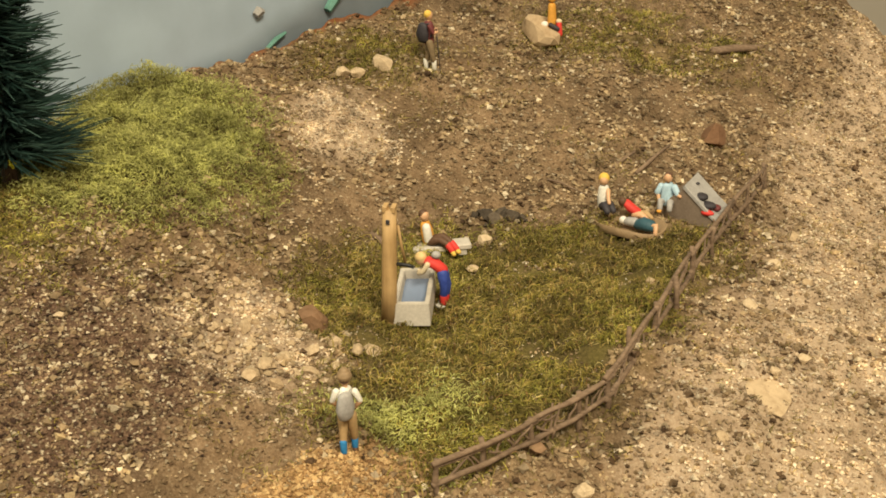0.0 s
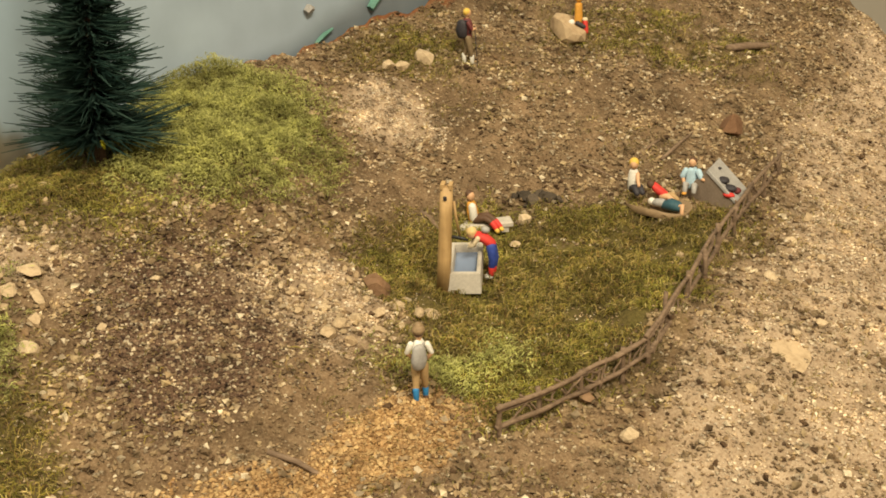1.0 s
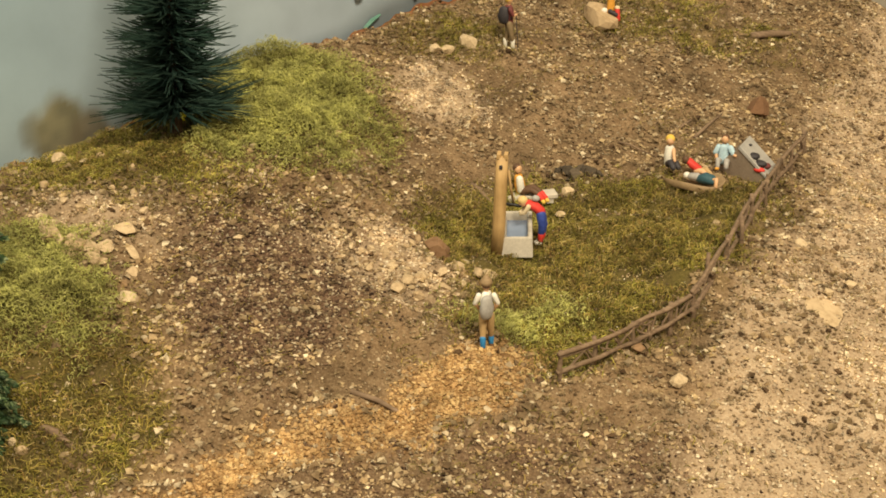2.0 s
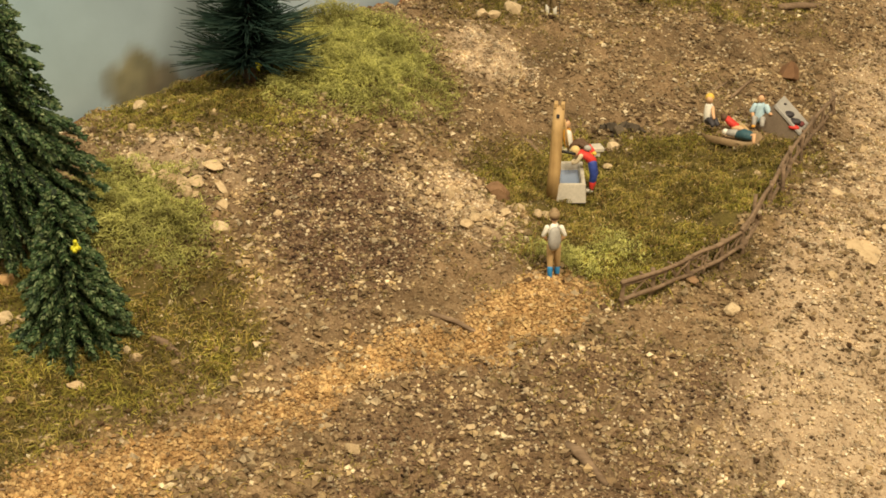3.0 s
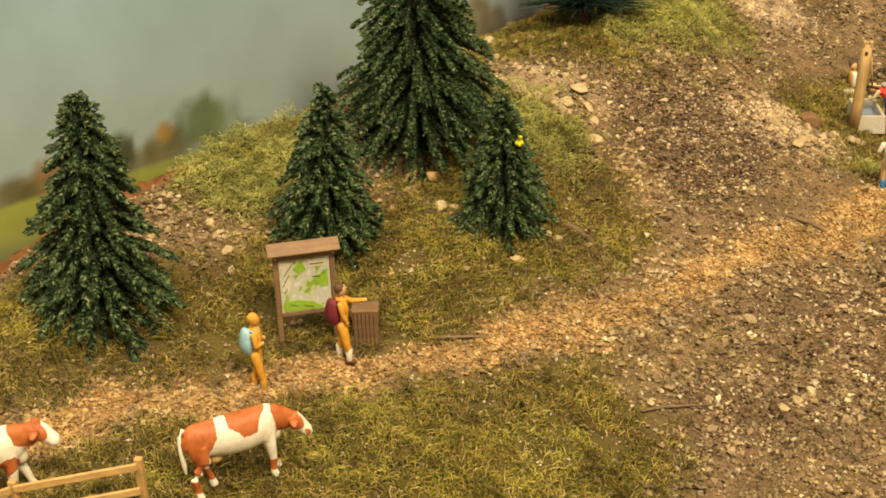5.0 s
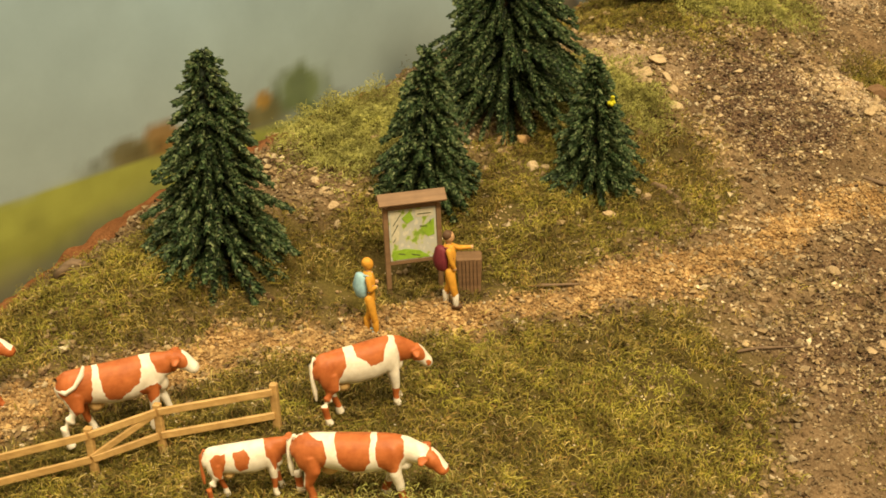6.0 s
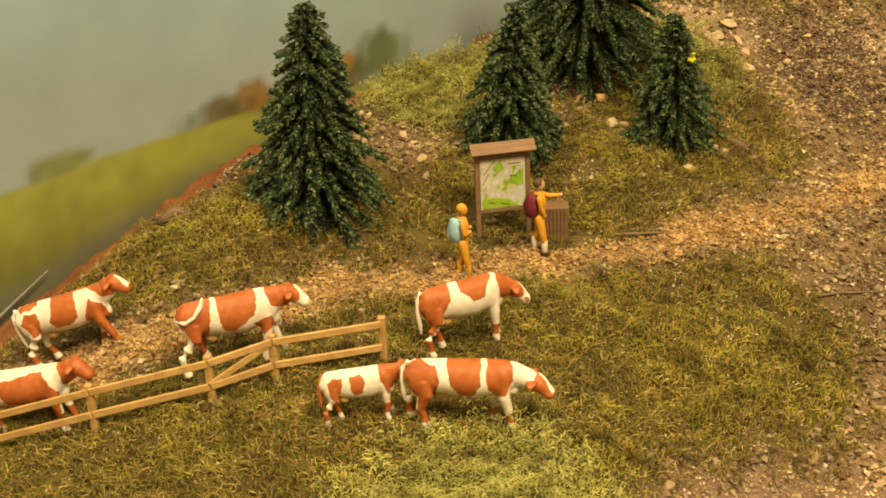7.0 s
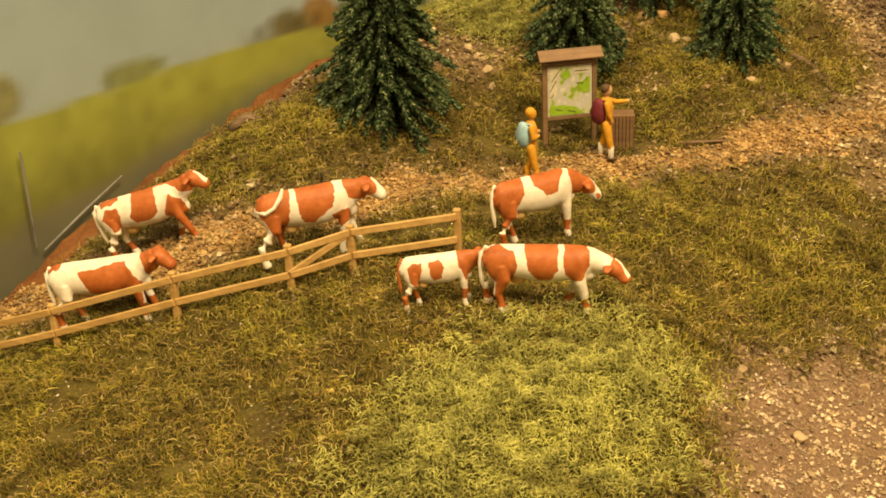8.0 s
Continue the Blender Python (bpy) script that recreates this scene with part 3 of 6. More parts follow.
def backdrop():
    """A flat printed panel: hazy sky, a green hillside, far trees."""
    step = 0.0016
    ss, zs = np.arange(-0.24, 0.56, step), np.arange(-0.10, 0.34, step)
    S, Zz = np.meshgrid(ss, zs)
    x, y = BACK_P.x + S * BACK_D.x, BACK_P.y + S * BACK_D.y
    V = np.stack([x, y, Zz], -1).reshape(-1, 3)
    nx = len(ss)
    i = np.arange((len(zs) - 1) * nx).reshape(-1, nx)[:, :-1].ravel()
    ob = mesh_object("backdrop", V.tolist(), np.stack([i, i + 1, i + nx + 1, i + nx], 1).tolist(), M["backdrop"])
    mod = ob.modifiers.new("thickness", "SOLIDIFY")
    mod.thickness, mod.offset = 0.004, -1.0
    s, z = S.ravel(), Zz.ravel()
    n1, n2, n3 = soft_noise(s, z, 0.03, 1), soft_noise(s, z, 0.009, 2), soft_noise(s, z, 0.0035, 3)
    lerp = lambda a, b, k: np.asarray(a) * (1 - k[:, None]) + np.asarray(b) * k[:, None]
    c = lerp((0.285, 0.365, 0.385), (0.285, 0.425, 0.52), np.clip((z - 0.02) / 0.06 + 0.15 * n1 + np.clip((s - 0.28) / 0.1, 0, 1) * 0.6, 0, 1))
    c = c * (1 + 0.05 * n1 + 0.03 * n2)[:, None]
    cool = np.clip((s - 0.18) / 0.12, 0, 1)
    c = c * (1 - cool[:, None]) + np.asarray((0.37, 0.45, 0.54)) * (1 + 0.05 * n1 + 0.03 * n2)[:, None] * cool[:, None]

    def blob(cs, cz, rs, rz, color, soft=0.35):
        nonlocal c
        d = np.hypot((s - cs) / rs, (z - cz) / rz) + 0.22 * n2 + 0.14 * n3
        k = np.clip((1.0 - d) / soft, 0, 1) * 0.92
        tone = 1.35 * np.asarray(color) * (1 + 0.25 * n3 + 0.2 * n2)[:, None]
        c = c * (1 - k[:, None]) + tone * k[:, None]

    for cs, cz, rs, rz, col in ((0.085, 0.0150, 0.050, 0.0075, (0.075, 0.08, 0.042)), (0.118, 0.022, 0.0125, 0.0105, (0.075, 0.105, 0.045)), (0.100, 0.0185, 0.010, 0.006, (0.085, 0.08, 0.035)), (0.088, 0.020, 0.006, 0.0075, (0.05, 0.06, 0.03)), (0.078, 0.018, 0.006, 0.007, (0.06, 0.07, 0.035)),
                                (0.066, 0.020, 0.008, 0.006, (0.17, 0.10, 0.03)), (0.056, 0.018, 0.009, 0.006, (0.09, 0.08, 0.035)), (0.102, 0.0225, 0.004, 0.0035, (0.20, 0.12, 0.03)), (0.004, 0.0170, 0.012, 0.0045, (0.13, 0.15, 0.055)),
                                (-0.036, 0.020, 0.008, 0.008, (0.17, 0.17, 0.07)), (0.234, 0.029, 0.0115, 0.0125, (0.13, 0.115, 0.06)), (0.246, 0.022, 0.008, 0.009, (0.14, 0.12, 0.08))):
        blob(cs, cz, rs, rz, col, 0.42)
    top = 0.0155 + 0.0015 * np.sin(s * 40) + 0.0006 * n2
    hill = np.clip((top - z) / 0.0016, 0, 1) * np.clip((0.20 - s) / 0.03, 0, 1)
    green = lerp((0.13, 0.14, 0.04), (0.27, 0.30, 0.07), np.clip((z + 0.012) / 0.026 + 0.35 * n1 + 0.2 * n2, 0, 1))
    green = green * (1 + 0.12 * n3)[:, None]
    c = c * (1 - hill[:, None]) + green * hill[:, None]
    # the dark gap below the hillside, painted into the print as a grey band
    low = np.clip((-0.003 + 0.22 * np.clip(s, -0.2, 0.06) - z + 0.0025 * n2) / 0.007, 0, 1) * np.clip((0.09 - s) / 0.05, 0, 1) * 0.7
    c = c * (1 - low[:, None]) + np.asarray((0.135, 0.13, 0.11)) * low[:, None]
    # shade just above the ground line, put into the print's colour
    foot = np.clip((0.033 + 0.27 * (s - 0.345) - z + 0.003 * n2) / 0.011, 0, 1) * np.clip((s - 0.31) / 0.03, 0, 1) * 0.8
    c = c * (1 - foot[:, None]) + np.asarray((0.13, 0.15, 0.165)) * foot[:, None]
    a = ob.data.attributes.new("print", "FLOAT_COLOR", "POINT")
    a.data.foreach_set("color", np.c_[np.clip(c, 0.01, 1), np.ones(len(c))].astype(np.float32).ravel())
    tagged(ob, "flat printed scenic panel of hazy sky, hillside and far trees", "backdrop", "", "structure")

    def flat_strip(name, s0, z0, s1, z1, width, m, label, cat, lift=0.0012):
        p0 = BACK_P + BACK_D * s0 + BACK_N * lift + Vector((0, 0, z0))
        p1 = BACK_P + BACK_D * s1 + BACK_N * lift + Vector((0, 0, z1))
        mid = (p0 + p1) / 2
        V, Fc = tube([p0, mid + Vector((0, 0, width * 0.3)), p1], [width * 0.4, width * 0.55, width * 0.3], 6)
        tagged(mesh_object(name, V, Fc, m), label, cat)

    flat_strip("screw_head", 0.3645, 0.0408, 0.3680, 0.0412, 0.0030, M["grey"], "grey metal screw head in the panel", "screw")
    flat_strip("tape_scrap", 0.3970, 0.0355, 0.4080, 0.0430, 0.0036, M["teal_tape"], "torn scrap of green tape at the panel's foot", "tape")
    flat_strip("tape_scrap", 0.3680, 0.0290, 0.3770, 0.0325, 0.0016, M["teal_tape"], "thin scrap of pale green tape on the panel", "tape")
    for s0, z0, s1, z1 in ((-0.0325, 0.006, -0.0330, -0.020), (-0.031, -0.0215, -0.006, -0.0085)):
        flat_strip("foil_edge", s0, z0, s1, z1, 0.0007, M["foil"], "grey wrinkled foil edge along the panel's foot", "foil", 0.0025)


M["teal_tape"] = paint("teal_tape", (0.12, 0.27, 0.22), 0.5)
backdrop()


# ---- trees ----
def cone_crown(seed, height, radius, count, tip=0.10):
    """Whorls of drooping boughs, each a brush of flat flock needles; returns verts, faces of the needles and of the boughs."""
    rng = np.random.RandomState(seed)
    LV, LF, BV, BF = [], [], [], []
    boughs = []
    layers = int(height / 0.0026)
    for k in range(layers):
        f = k / (layers - 1)
        z = height * (0.03 + 0.94 * f)
        r = radius * ((1 - f) ** 0.84 * 0.95 + tip) * min(1.0, 0.80 + 1.4 * f) * rng.uniform(0.94, 1.06)
        n = int(7 + 9 * (1 - f))
        a0 = rng.uniform(0, 6.28)
        for j in range(n):
            a = a0 + 2 * math.pi * (j + rng.uniform(-0.22, 0.22)) / n
            rr = r * rng.uniform(0.80, 1.12)
            boughs.append((z + rr * (0.50 - 0.15 * f) + rng.uniform(-0.0010, 0.0010), a, rr, f))
    total = sum(b[2] for b in boughs)
    for z, a, rr, f in boughs:
        ca, sa = math.cos(a), math.sin(a)
        drop = rr * (0.58 - 0.18 * f) * rng.uniform(0.85, 1.15)
        curve = lambda u: Vector((ca * rr * u, sa * rr * u, z + 0.16 * rr * u - drop * u ** 1.7))
        v, fc = tube([curve(u) for u in (0.05, 0.4, 0.75, 1.0)], [0.0007, 0.0007, 0.0005, 0.0002], 4)
        o = len(BV)
        BV += [tuple(p) for p in v]
        BF += [tuple(i + o for i in q) for q in fc]
        n = int(count * rr / total) + 4
        for _ in range(n):
            u = rng.uniform(0.05, 1.0) ** 0.62
            p = curve(u)
            d = (curve(u + 0.03) - p).normalized()
            h = d.cross(Vector((0, 0, 1))).normalized()
            w = h.cross(d)
            roll = rng.uniform(-2.3, 2.3)
            out = h * math.sin(roll) + w * math.cos(roll)
            lean = rng.uniform(0.25, 0.95)
            q = (d * math.cos(lean) + out * math.sin(lean)).normalized()
            t = q.cross(out).normalized() if rng.rand() < 0.6 else q.cross(h).normalized()
            ln, wd = rng.uniform(0.0009, 0.0017) * (1.15 - 0.3 * u), rng.uniform(0.00034, 0.00058)
            p = p + out * rng.uniform(0.0001, 0.0005)
            m = p + q * (ln * 0.45)
            e = p + q * ln + d * (0.15 * ln)
            o = len(LV)
            LV += [tuple(p), tuple(m + t * wd), tuple(e), tuple(m - t * wd), tuple(m + out * 0.00022)]
            LF += [(o, o + 1, o + 4), (o + 1, o + 2, o + 4), (o + 2, o + 3, o + 4), (o + 3, o, o + 4)]
    return LV, LF, BV, BF


def fir(x, y, height, radius, seed, count, label, sink=0.001, tilt=0.0):
    base = empty("fir_tree", pose(x, y, ground(x, y) - sink, 0, tilt, 0), label, "tree", "fir trees on the slope")
    V, Fc = tube([(0, 0, -0.002), (0, 0, height * 0.5), (0, 0, height * 0.97)], [0.0016, 0.001, 0.0003], 8)
    mesh_object("trunk", V, Fc, M["bark"], base)
    LV, LF, BV, BF = cone_crown(seed, height, radius, count)
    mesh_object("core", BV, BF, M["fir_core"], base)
    mesh_object("crown", LV, LF, M["fir"], base)
    return base


fir(-0.0440, 0.0005, 0.0655, 0.0198, 1, 30000, "tall dark green flocked fir tree on the grass", 0.0152, 1.6)
fir(0.0400, 0.0605, 0.0436, 0.0136, 2, 18000, "small dark green flocked fir tree beside the trail", 0.0088)
fir(-0.0028, 0.0430, 0.0440, 0.0146, 3, 18000, "medium green flocked fir tree behind the notice board", 0.002, 3.0)
fir(0.0112, 0.0920, 0.0824, 0.0250, 4, 42000, "largest green flocked fir tree on the bank", 0.0085)


def brush_fir(x, y, height, radius, seed):
    """A fir of stiff plastic bristles in whorls."""
    rng = np.random.RandomState(seed)
    base = empty("bristle_fir", pose(x, y, ground(x, y) - 0.001, -3, 2, 0), "dark blue-green bristle fir tree on the grassy bank", "tree")
    V, Fc = tube([(0, 0, -0.002), (0, 0, height * 0.6), (0, 0, height)], [0.0020, 0.0013, 0.0005], 8)
    mesh_object("trunk", V, Fc, M["bark"], base)
    V, Fc = [], []
    for k in range(4600):
        f = rng.uniform(0, 1) ** 1.25
        z = height * (0.075 + 0.92 * f)
        lay = 0.66 + 0.36 * math.cos(z / 0.0092 * 2 * math.pi) * (1 - 0.8 * f)
        r = radius * (1 - f) ** 0.75 * lay * rng.uniform(0.55, 1.08) + 0.002
        a = rng.uniform(0, 6.283)
        ca, sa = math.cos(a), math.sin(a)
        rise = rng.uniform(-0.10, 0.28)
        sweep = rng.uniform(-0.25, 0.25)
        pts = [Vector((0, 0, z)), Vector((ca * r * 0.55, sa * r * 0.55, z + rise * r * 0.35)), Vector((ca * r - sa * sweep * r * 0.5, sa * r + ca * sweep * r * 0.5, z + rise * r))]
        v, fc = tube(pts, [0.00024, 0.00023, 0.00010], 3, False)
        o = len(V)
        V += [tuple(p) for p in v]
        Fc += [tuple(i + o for i in q) for q in fc]
    mesh_object("crown", V, Fc, M["bristle"], base)
    return base


brush_fir(0.0460, 0.1850, 0.088, 0.0225, 11)


def flower(x, y, z, label):
    """A tuft at height z on a thin stem from the ground."""
    L = Lump()
    rng = np.random.RandomState(int(1e5 * abs(x)) % 999)
    for _ in range(11):
        L.ball((rng.uniform(-0.0008, 0.0008), rng.uniform(-0.0008, 0.0008), rng.uniform(-0.0011, 0.0011)), (rng.uniform(0.0004, 0.0007),) * 3, M["flower"], 6)
    L.limb([(0, 0, 0), (-0.0010, 0.0026, -0.0012), (-0.0014, 0.0034, max(-0.006, ground(x, y) - z))], [0.0002, 0.0002, 0.0002], M["bark"], 5)
    L.make("flower_tuft", pose(x, y, z), label, "flower")


# ---- notice board, litter bin, trail figures ----
def notice_board():
    b = empty("notice_board", pose(0.0022, 0.0117, ground(0.0022, 0.0117) - 0.0005, 0, 0, 26), "brown wooden notice board with a roof and a trail map", "notice board")
    w, h = 0.0130, 0.0215
    b.scale = (1.0, 1.0, 1.12)
    for sx in (-1, 1):
        part("post", one_box(sx * w / 2, 0, h / 2 - 0.001, 0.0012, 0.0012, h + 0.002, 0.0001), M["wood_brown"], b)
    part("lower_rail", one_box(0, 0, 0.0078, w - 0.0012, 0.0009, 0.0009, 0.0001), M["wood_brown"], b)
    part("upper_rail", one_box(0, 0, 0.0205, w - 0.0012, 0.0009, 0.0009, 0.0001), M["wood_brown"], b)
    sheet = part("map_sheet", one_box(0, -0.0002, 0.01415, w - 0.0014, 0.0005, 0.0117, 0.0), M["map"], b, "printed trail map in green and grey")

    def field(name, pts, m):
        bm = bmesh.new()
        lo = [bm.verts.new((x, -0.00046, z)) for x, z in pts]
        hi = [bm.verts.new((x, -0.00056, z)) for x, z in pts]
        bm.faces.new(hi)
        bm.faces.new(lo[::-1])
        for i in range(len(pts)):
            bm.faces.new((lo[i], lo[(i + 1) % len(pts)], hi[(i + 1) % len(pts)], hi[i]))
        part(name, bm, m, sheet)
    k = 0.001
    field("green_field", [(0.9 * k, 14.6 * k), (5.3 * k, 17.4 * k), (5.3 * k, 13.6 * k), (3.6 * k, 13.2 * k), (2.2 * k, 15.2 * k)], M["map_green"])
    field("green_field", [(-5.3 * k, 8.5 * k), (4.0 * k, 8.5 * k), (1.5 * k, 10.2 * k), (-2.0 * k, 10.9 * k), (-5.3 * k, 10.6 * k)], M["map_green"])
    field("green_field", [(-2.6 * k, 18.0 * k), (-0.6 * k, 19.6 * k), (0.4 * k, 17.6 * k), (-1.4 * k, 16.6 * k)], M["map_green"])
    field("pale_panel", [(0.8 * k, 18.0 * k), (5.2 * k, 18.0 * k), (5.2 * k, 19.7 * k), (0.8 * k, 19.7 * k)], M["map_pale"])
    field("pale_panel", [(-5.3 * k, 12.0 * k), (-3.6 * k, 13.0 * k), (-2.7 * k, 19.6 * k), (-5.3 * k, 19.6 * k)], M["map_pale"])
    for x, z, l, a in ((2.6, 15.8, 1.8, -0.1), (-3.0, 9.8, 1.6, -0.2), (0.4, 9.3, 2.2, -0.25), (4.3, 16.7, 0.9, 1.2), (-4.4, 15.5, 3.0, 1.0), (-3.8, 17.8, 3.2, 0.9), (-4.6, 13.2, 1.2, 0.9), (2.9, 18.7, 3.4, 0.0)):
        bm = one_box(0, 0, 0, l * k, 0.0001, 0.00016)
        bmesh.ops.transform(bm, matrix=Matrix.Translation((x * k, -0.00062, z * k)) @ Matrix.Rotation(-a, 4, "Y"), verts=bm.verts)
        part("print_bar", bm, M["map_dark"], sheet)
    # roof of two boards
    for s, ang in ((-1, 32), (1, -32)):
        m = Matrix.Translation((0, s * 0.00125, 0.0228)) @ Matrix.Rotation(radians(-s * 34), 4, "X")
        part("roof_board", one_box(0, 0, 0, 0.0166, 0.0034, 0.0005, 0.0001, m), M["wood_brown"], b)
    for sx in (-1, 1):
        bm = bmesh.new()
        vs = [bm.verts.new((sx * 0.0066 + dx, y, z)) for dx in (-0.0003, 0.0003) for y, z in ((-0.0022, 0.0212), (0.0022, 0.0212), (0, 0.0232))]
        bm.faces.new(vs[:3][::-1])
        bm.faces.new(vs[3:])
        for i in range(3):
            bm.faces.new((vs[i], vs[(i + 1) % 3], vs[3 + (i + 1) % 3], vs[3 + i]))
        part("gable", bm, M["wood_brown"], b)


notice_board()


def litter_bin(x, y):
    b = empty("litter_bin", pose(x, y, ground(x, y) - 0.0004, 0, 0, 14), "brown slatted wooden litter bin beside the notice board", "bin")
    b.scale = (1.1, 1.1, 1.18)
    part("liner", one_box(0, 0, 0.0038, 0.0037, 0.0031, 0.0074), M["wood_brown"], b)
    for side in range(4):
        w = 0.0050 if side % 2 == 0 else 0.0042
        off = 0.0020 if side % 2 == 0 else 0.0024
        for k in range(6):
            u = (k - 2.5) / 6 * w
            m = Matrix.Rotation(side * math.pi / 2, 4, "Z") @ Matrix.Translation((u, -off, 0.0041)) @ Matrix.Rotation(radians(4), 4, "X")
            part("slat", one_box(0, 0, 0, w / 6 * 0.82, 0.0004, 0.0083, 0.0, m), M["wood_brown"], b)
    part("rim", one_box(0, 0, 0.0080, 0.0054, 0.0048, 0.0005, 0.0001), M["wood_brown"], b)


litter_bin(0.0151, 0.0154)


def standing(name, x, y, rz, label, trousers, shirt, hair, socks, shoes, left, right, pack=None, hat=None, height=0.020, stance=0.0011, bare=None, pole=False):
    """A painted miniature, facing +y before it is turned; one mesh."""
    L, k = Lump(), height / 20.0
    p = lambda *a: tuple(c * k for c in a)
    r = lambda a: a * k
    for s in (-1, 1):
        fx = s * stance / 0.001
        fy = 1.15 * s
        L.limb([p(s * 0.85, 0, 9.6), p(fx * 0.95, 0.25 + fy * 0.4, 5.2), p(fx, fy, 3.2)], [r(1.25), r(0.92), r(0.78)], trousers)
        L.limb([p(fx, fy, 3.6), p(fx, fy, 0.9)], [r(0.80), r(0.70)], socks)
        L.limb([p(fx, fy - 0.5, 0.45), p(fx, fy + 1.1, 0.40)], [r(0.62), r(0.58)], shoes)
    L.limb([p(0, 0, 9.2), p(0, 0.05, 11.5), p(0, 0, 14.2), p(0, -0.05, 15.7)], [(r(1.75), r(1.15)), (r(1.6), r(1.1)), (r(2.05), r(1.25)), (r(1.5), r(0.95))], shirt, 12)
    for pts, sleeve in ((left, 0.55), (right, 0.55)):
        q = [p(*c) for c in pts]
        L.limb(q[:2], [r(0.78), r(0.62)], shirt)
        L.limb(q[1:], [r(0.60), r(0.45)], bare or shirt)
        L.ball(q[-1], (r(0.5), r(0.5), r(0.5)), M["skin"], 7)
    L.limb([p(0, 0, 15.8), p(0, 0.1, 17.0)], [r(0.6), r(0.6)], M["skin"])
    L.ball(p(0, 0.15, 18.1), (r(1.18), r(1.3), r(1.5)), M["skin"] if hair != shirt else hair, 12)
    L.ball(p(0, -0.12, 18.45), (r(1.28), r(1.32), r(1.35)), hair, 12)
    if hat:
        L.limb([p(0, 0, 18.9), p(0, 0, 19.1)], [r(1.65), r(1.6)], hat, 14)
        L.limb([p(0, 0, 19.0), p(0, 0, 20.0)], [r(1.25), r(1.05)], hat, 12)
    if pack:
        L.limb([p(0, -1.9, 10.4), p(0, -2.1, 12.3), p(0, -1.8, 15.0)], [(r(1.9), r(1.2)), (r(2.3), r(1.5)), (r(1.7), r(1.1))], pack, 12)
        L.limb([p(0, -2.9, 11.2), p(0, -2.9, 12.8)], [(r(1.0), r(0.5)), (r(0.95), r(0.45))], pack, 10)
        for s in (-1, 1):
            L.limb([p(s * 1.0, -0.9, 15.6), p(s * 1.05, 0.7, 15.5), p(s * 1.2, 1.1, 13.2), p(s * 1.6, 0.2, 11.5)], [r(0.25)] * 4, pack, 6)
    if pole:
        L.limb([p(1.9, 2.1, 14.0), p(2.2, 2.8, 0)], [r(0.18), r(0.15)], M["charcoal"], 6)
    return L.make(name, pose(x, y, ground(x, y) - 0.0002, 0, 0, rz), label, "figurine")


standing("hiker_figurine", 0.1412, 0.1245, 8, "hiker figurine with a hat, white shirt and grey backpack", M["tan"], M["white"], M["brown"], M["blue"], M["brown"],
         [(-1.9, 0, 15.2), (-2.9, 0.2, 12.8), (-1.9, 1.0, 11.2)], [(1.9, 0, 15.2), (2.9, 0.2, 12.8), (1.9, 0.9, 11.0)], M["grey"], M["straw"], height=0.0186, bare=M["skin"])
standing("hiker_figurine", 0.0128, 0.0046, -76, "orange hiker figurine with a burgundy backpack pointing along the trail", M["orange"], M["orange"], M["brown"], M["white"], M["brown"],
         [(-1.7, 0.2, 15.2), (-1.3, 2.6, 14.6), (-0.9, 5.4, 14.9)], [(1.8, 0, 15.2), (2.2, 0.4, 12.8), (1.9, 1.2, 10.6)], M["burgundy"])
standing("hiker_figurine", -0.0039, -0.0067, -80, "orange hiker figurine with a light blue backpack on the trail", M["orange"], M["orange"], M["orange"], M["orange"], M["sky"],
         [(-1.7, 0.2, 15.0), (-2.3, 0.8, 12.6), (-0.8, 1.8, 13.2)], [(1.7, 0.2, 15.0), (2.3, 0.6, 12.4), (1.0, 1.8, 12.6)], M["sky"], height=0.0196, stance=0.0008)
standing("walker_figurine", 0.1287, 0.3085, -70, "walker figurine with a dark backpack and a walking stick", M["khaki"], M["maroon"], M["yellow"], M["white"], M["taupe"],
         [(-1.8, 0, 15.0), (-2.2, 1.0, 12.8), (-1.0, 2.6, 13.2)], [(1.8, 0, 15.0), (2.4, 1.0, 12.8), (1.8, 2.3, 13.0)], M["charcoal"], bare=M["skin"], pole=True)


# ---- water trough, post, bench and bathers ----
def trough(name, x, y, rz, w, l, h, label):
    t = empty(name, pose(x, y, ground(x, y) - 0.0006, 0, 0, rz), label, "trough")
    bm = bmesh.new()
    wall, depth = 0.0011, h * 0.62
    o = [(-w / 2, -l / 2), (w / 2, -l / 2), (w / 2, l / 2), (-w / 2, l / 2)]
    rings = []
    for (k, z) in ((1.04, 0), (1.0, h), (None, h), ("in", h - depth)):
        ring = []
        for px, py in o:
            if k in (None, "in"):
                sh = wall if k is None else wall * 1.45
                ring.append(bm.verts.new((px - math.copysign(sh, px), py - math.copysign(sh * 1.2, py), z)))
            else:
                ring.append(bm.verts.new((px * k, py * k, z)))
        rings.append(ring)
    for a, b in zip(rings, rings[1:]):
        for i in range(4):
            bm.faces.new((a[i], a[(i + 1) % 4], b[(i + 1) % 4], b[i]))
    bm.faces.new(rings[0][::-1])
    bm.faces.new(rings[-1])
    bmesh.ops.bevel(bm, geom=[e for e in bm.edges], offset=0.00018, segments=2, affect="EDGES")
    part("basin", bm, M["concrete"], t)
    part("water", one_box(0, 0, h - 0.0024, w - 2.5 * wall, l - 2.8 * wall, 0.0002), M["water"], t, "blue painted water")
    return t


trough("water_trough", 0.1418, 0.1967, 5, 0.0088, 0.0205, 0.0060, "pale grey stone water trough with blue painted water")


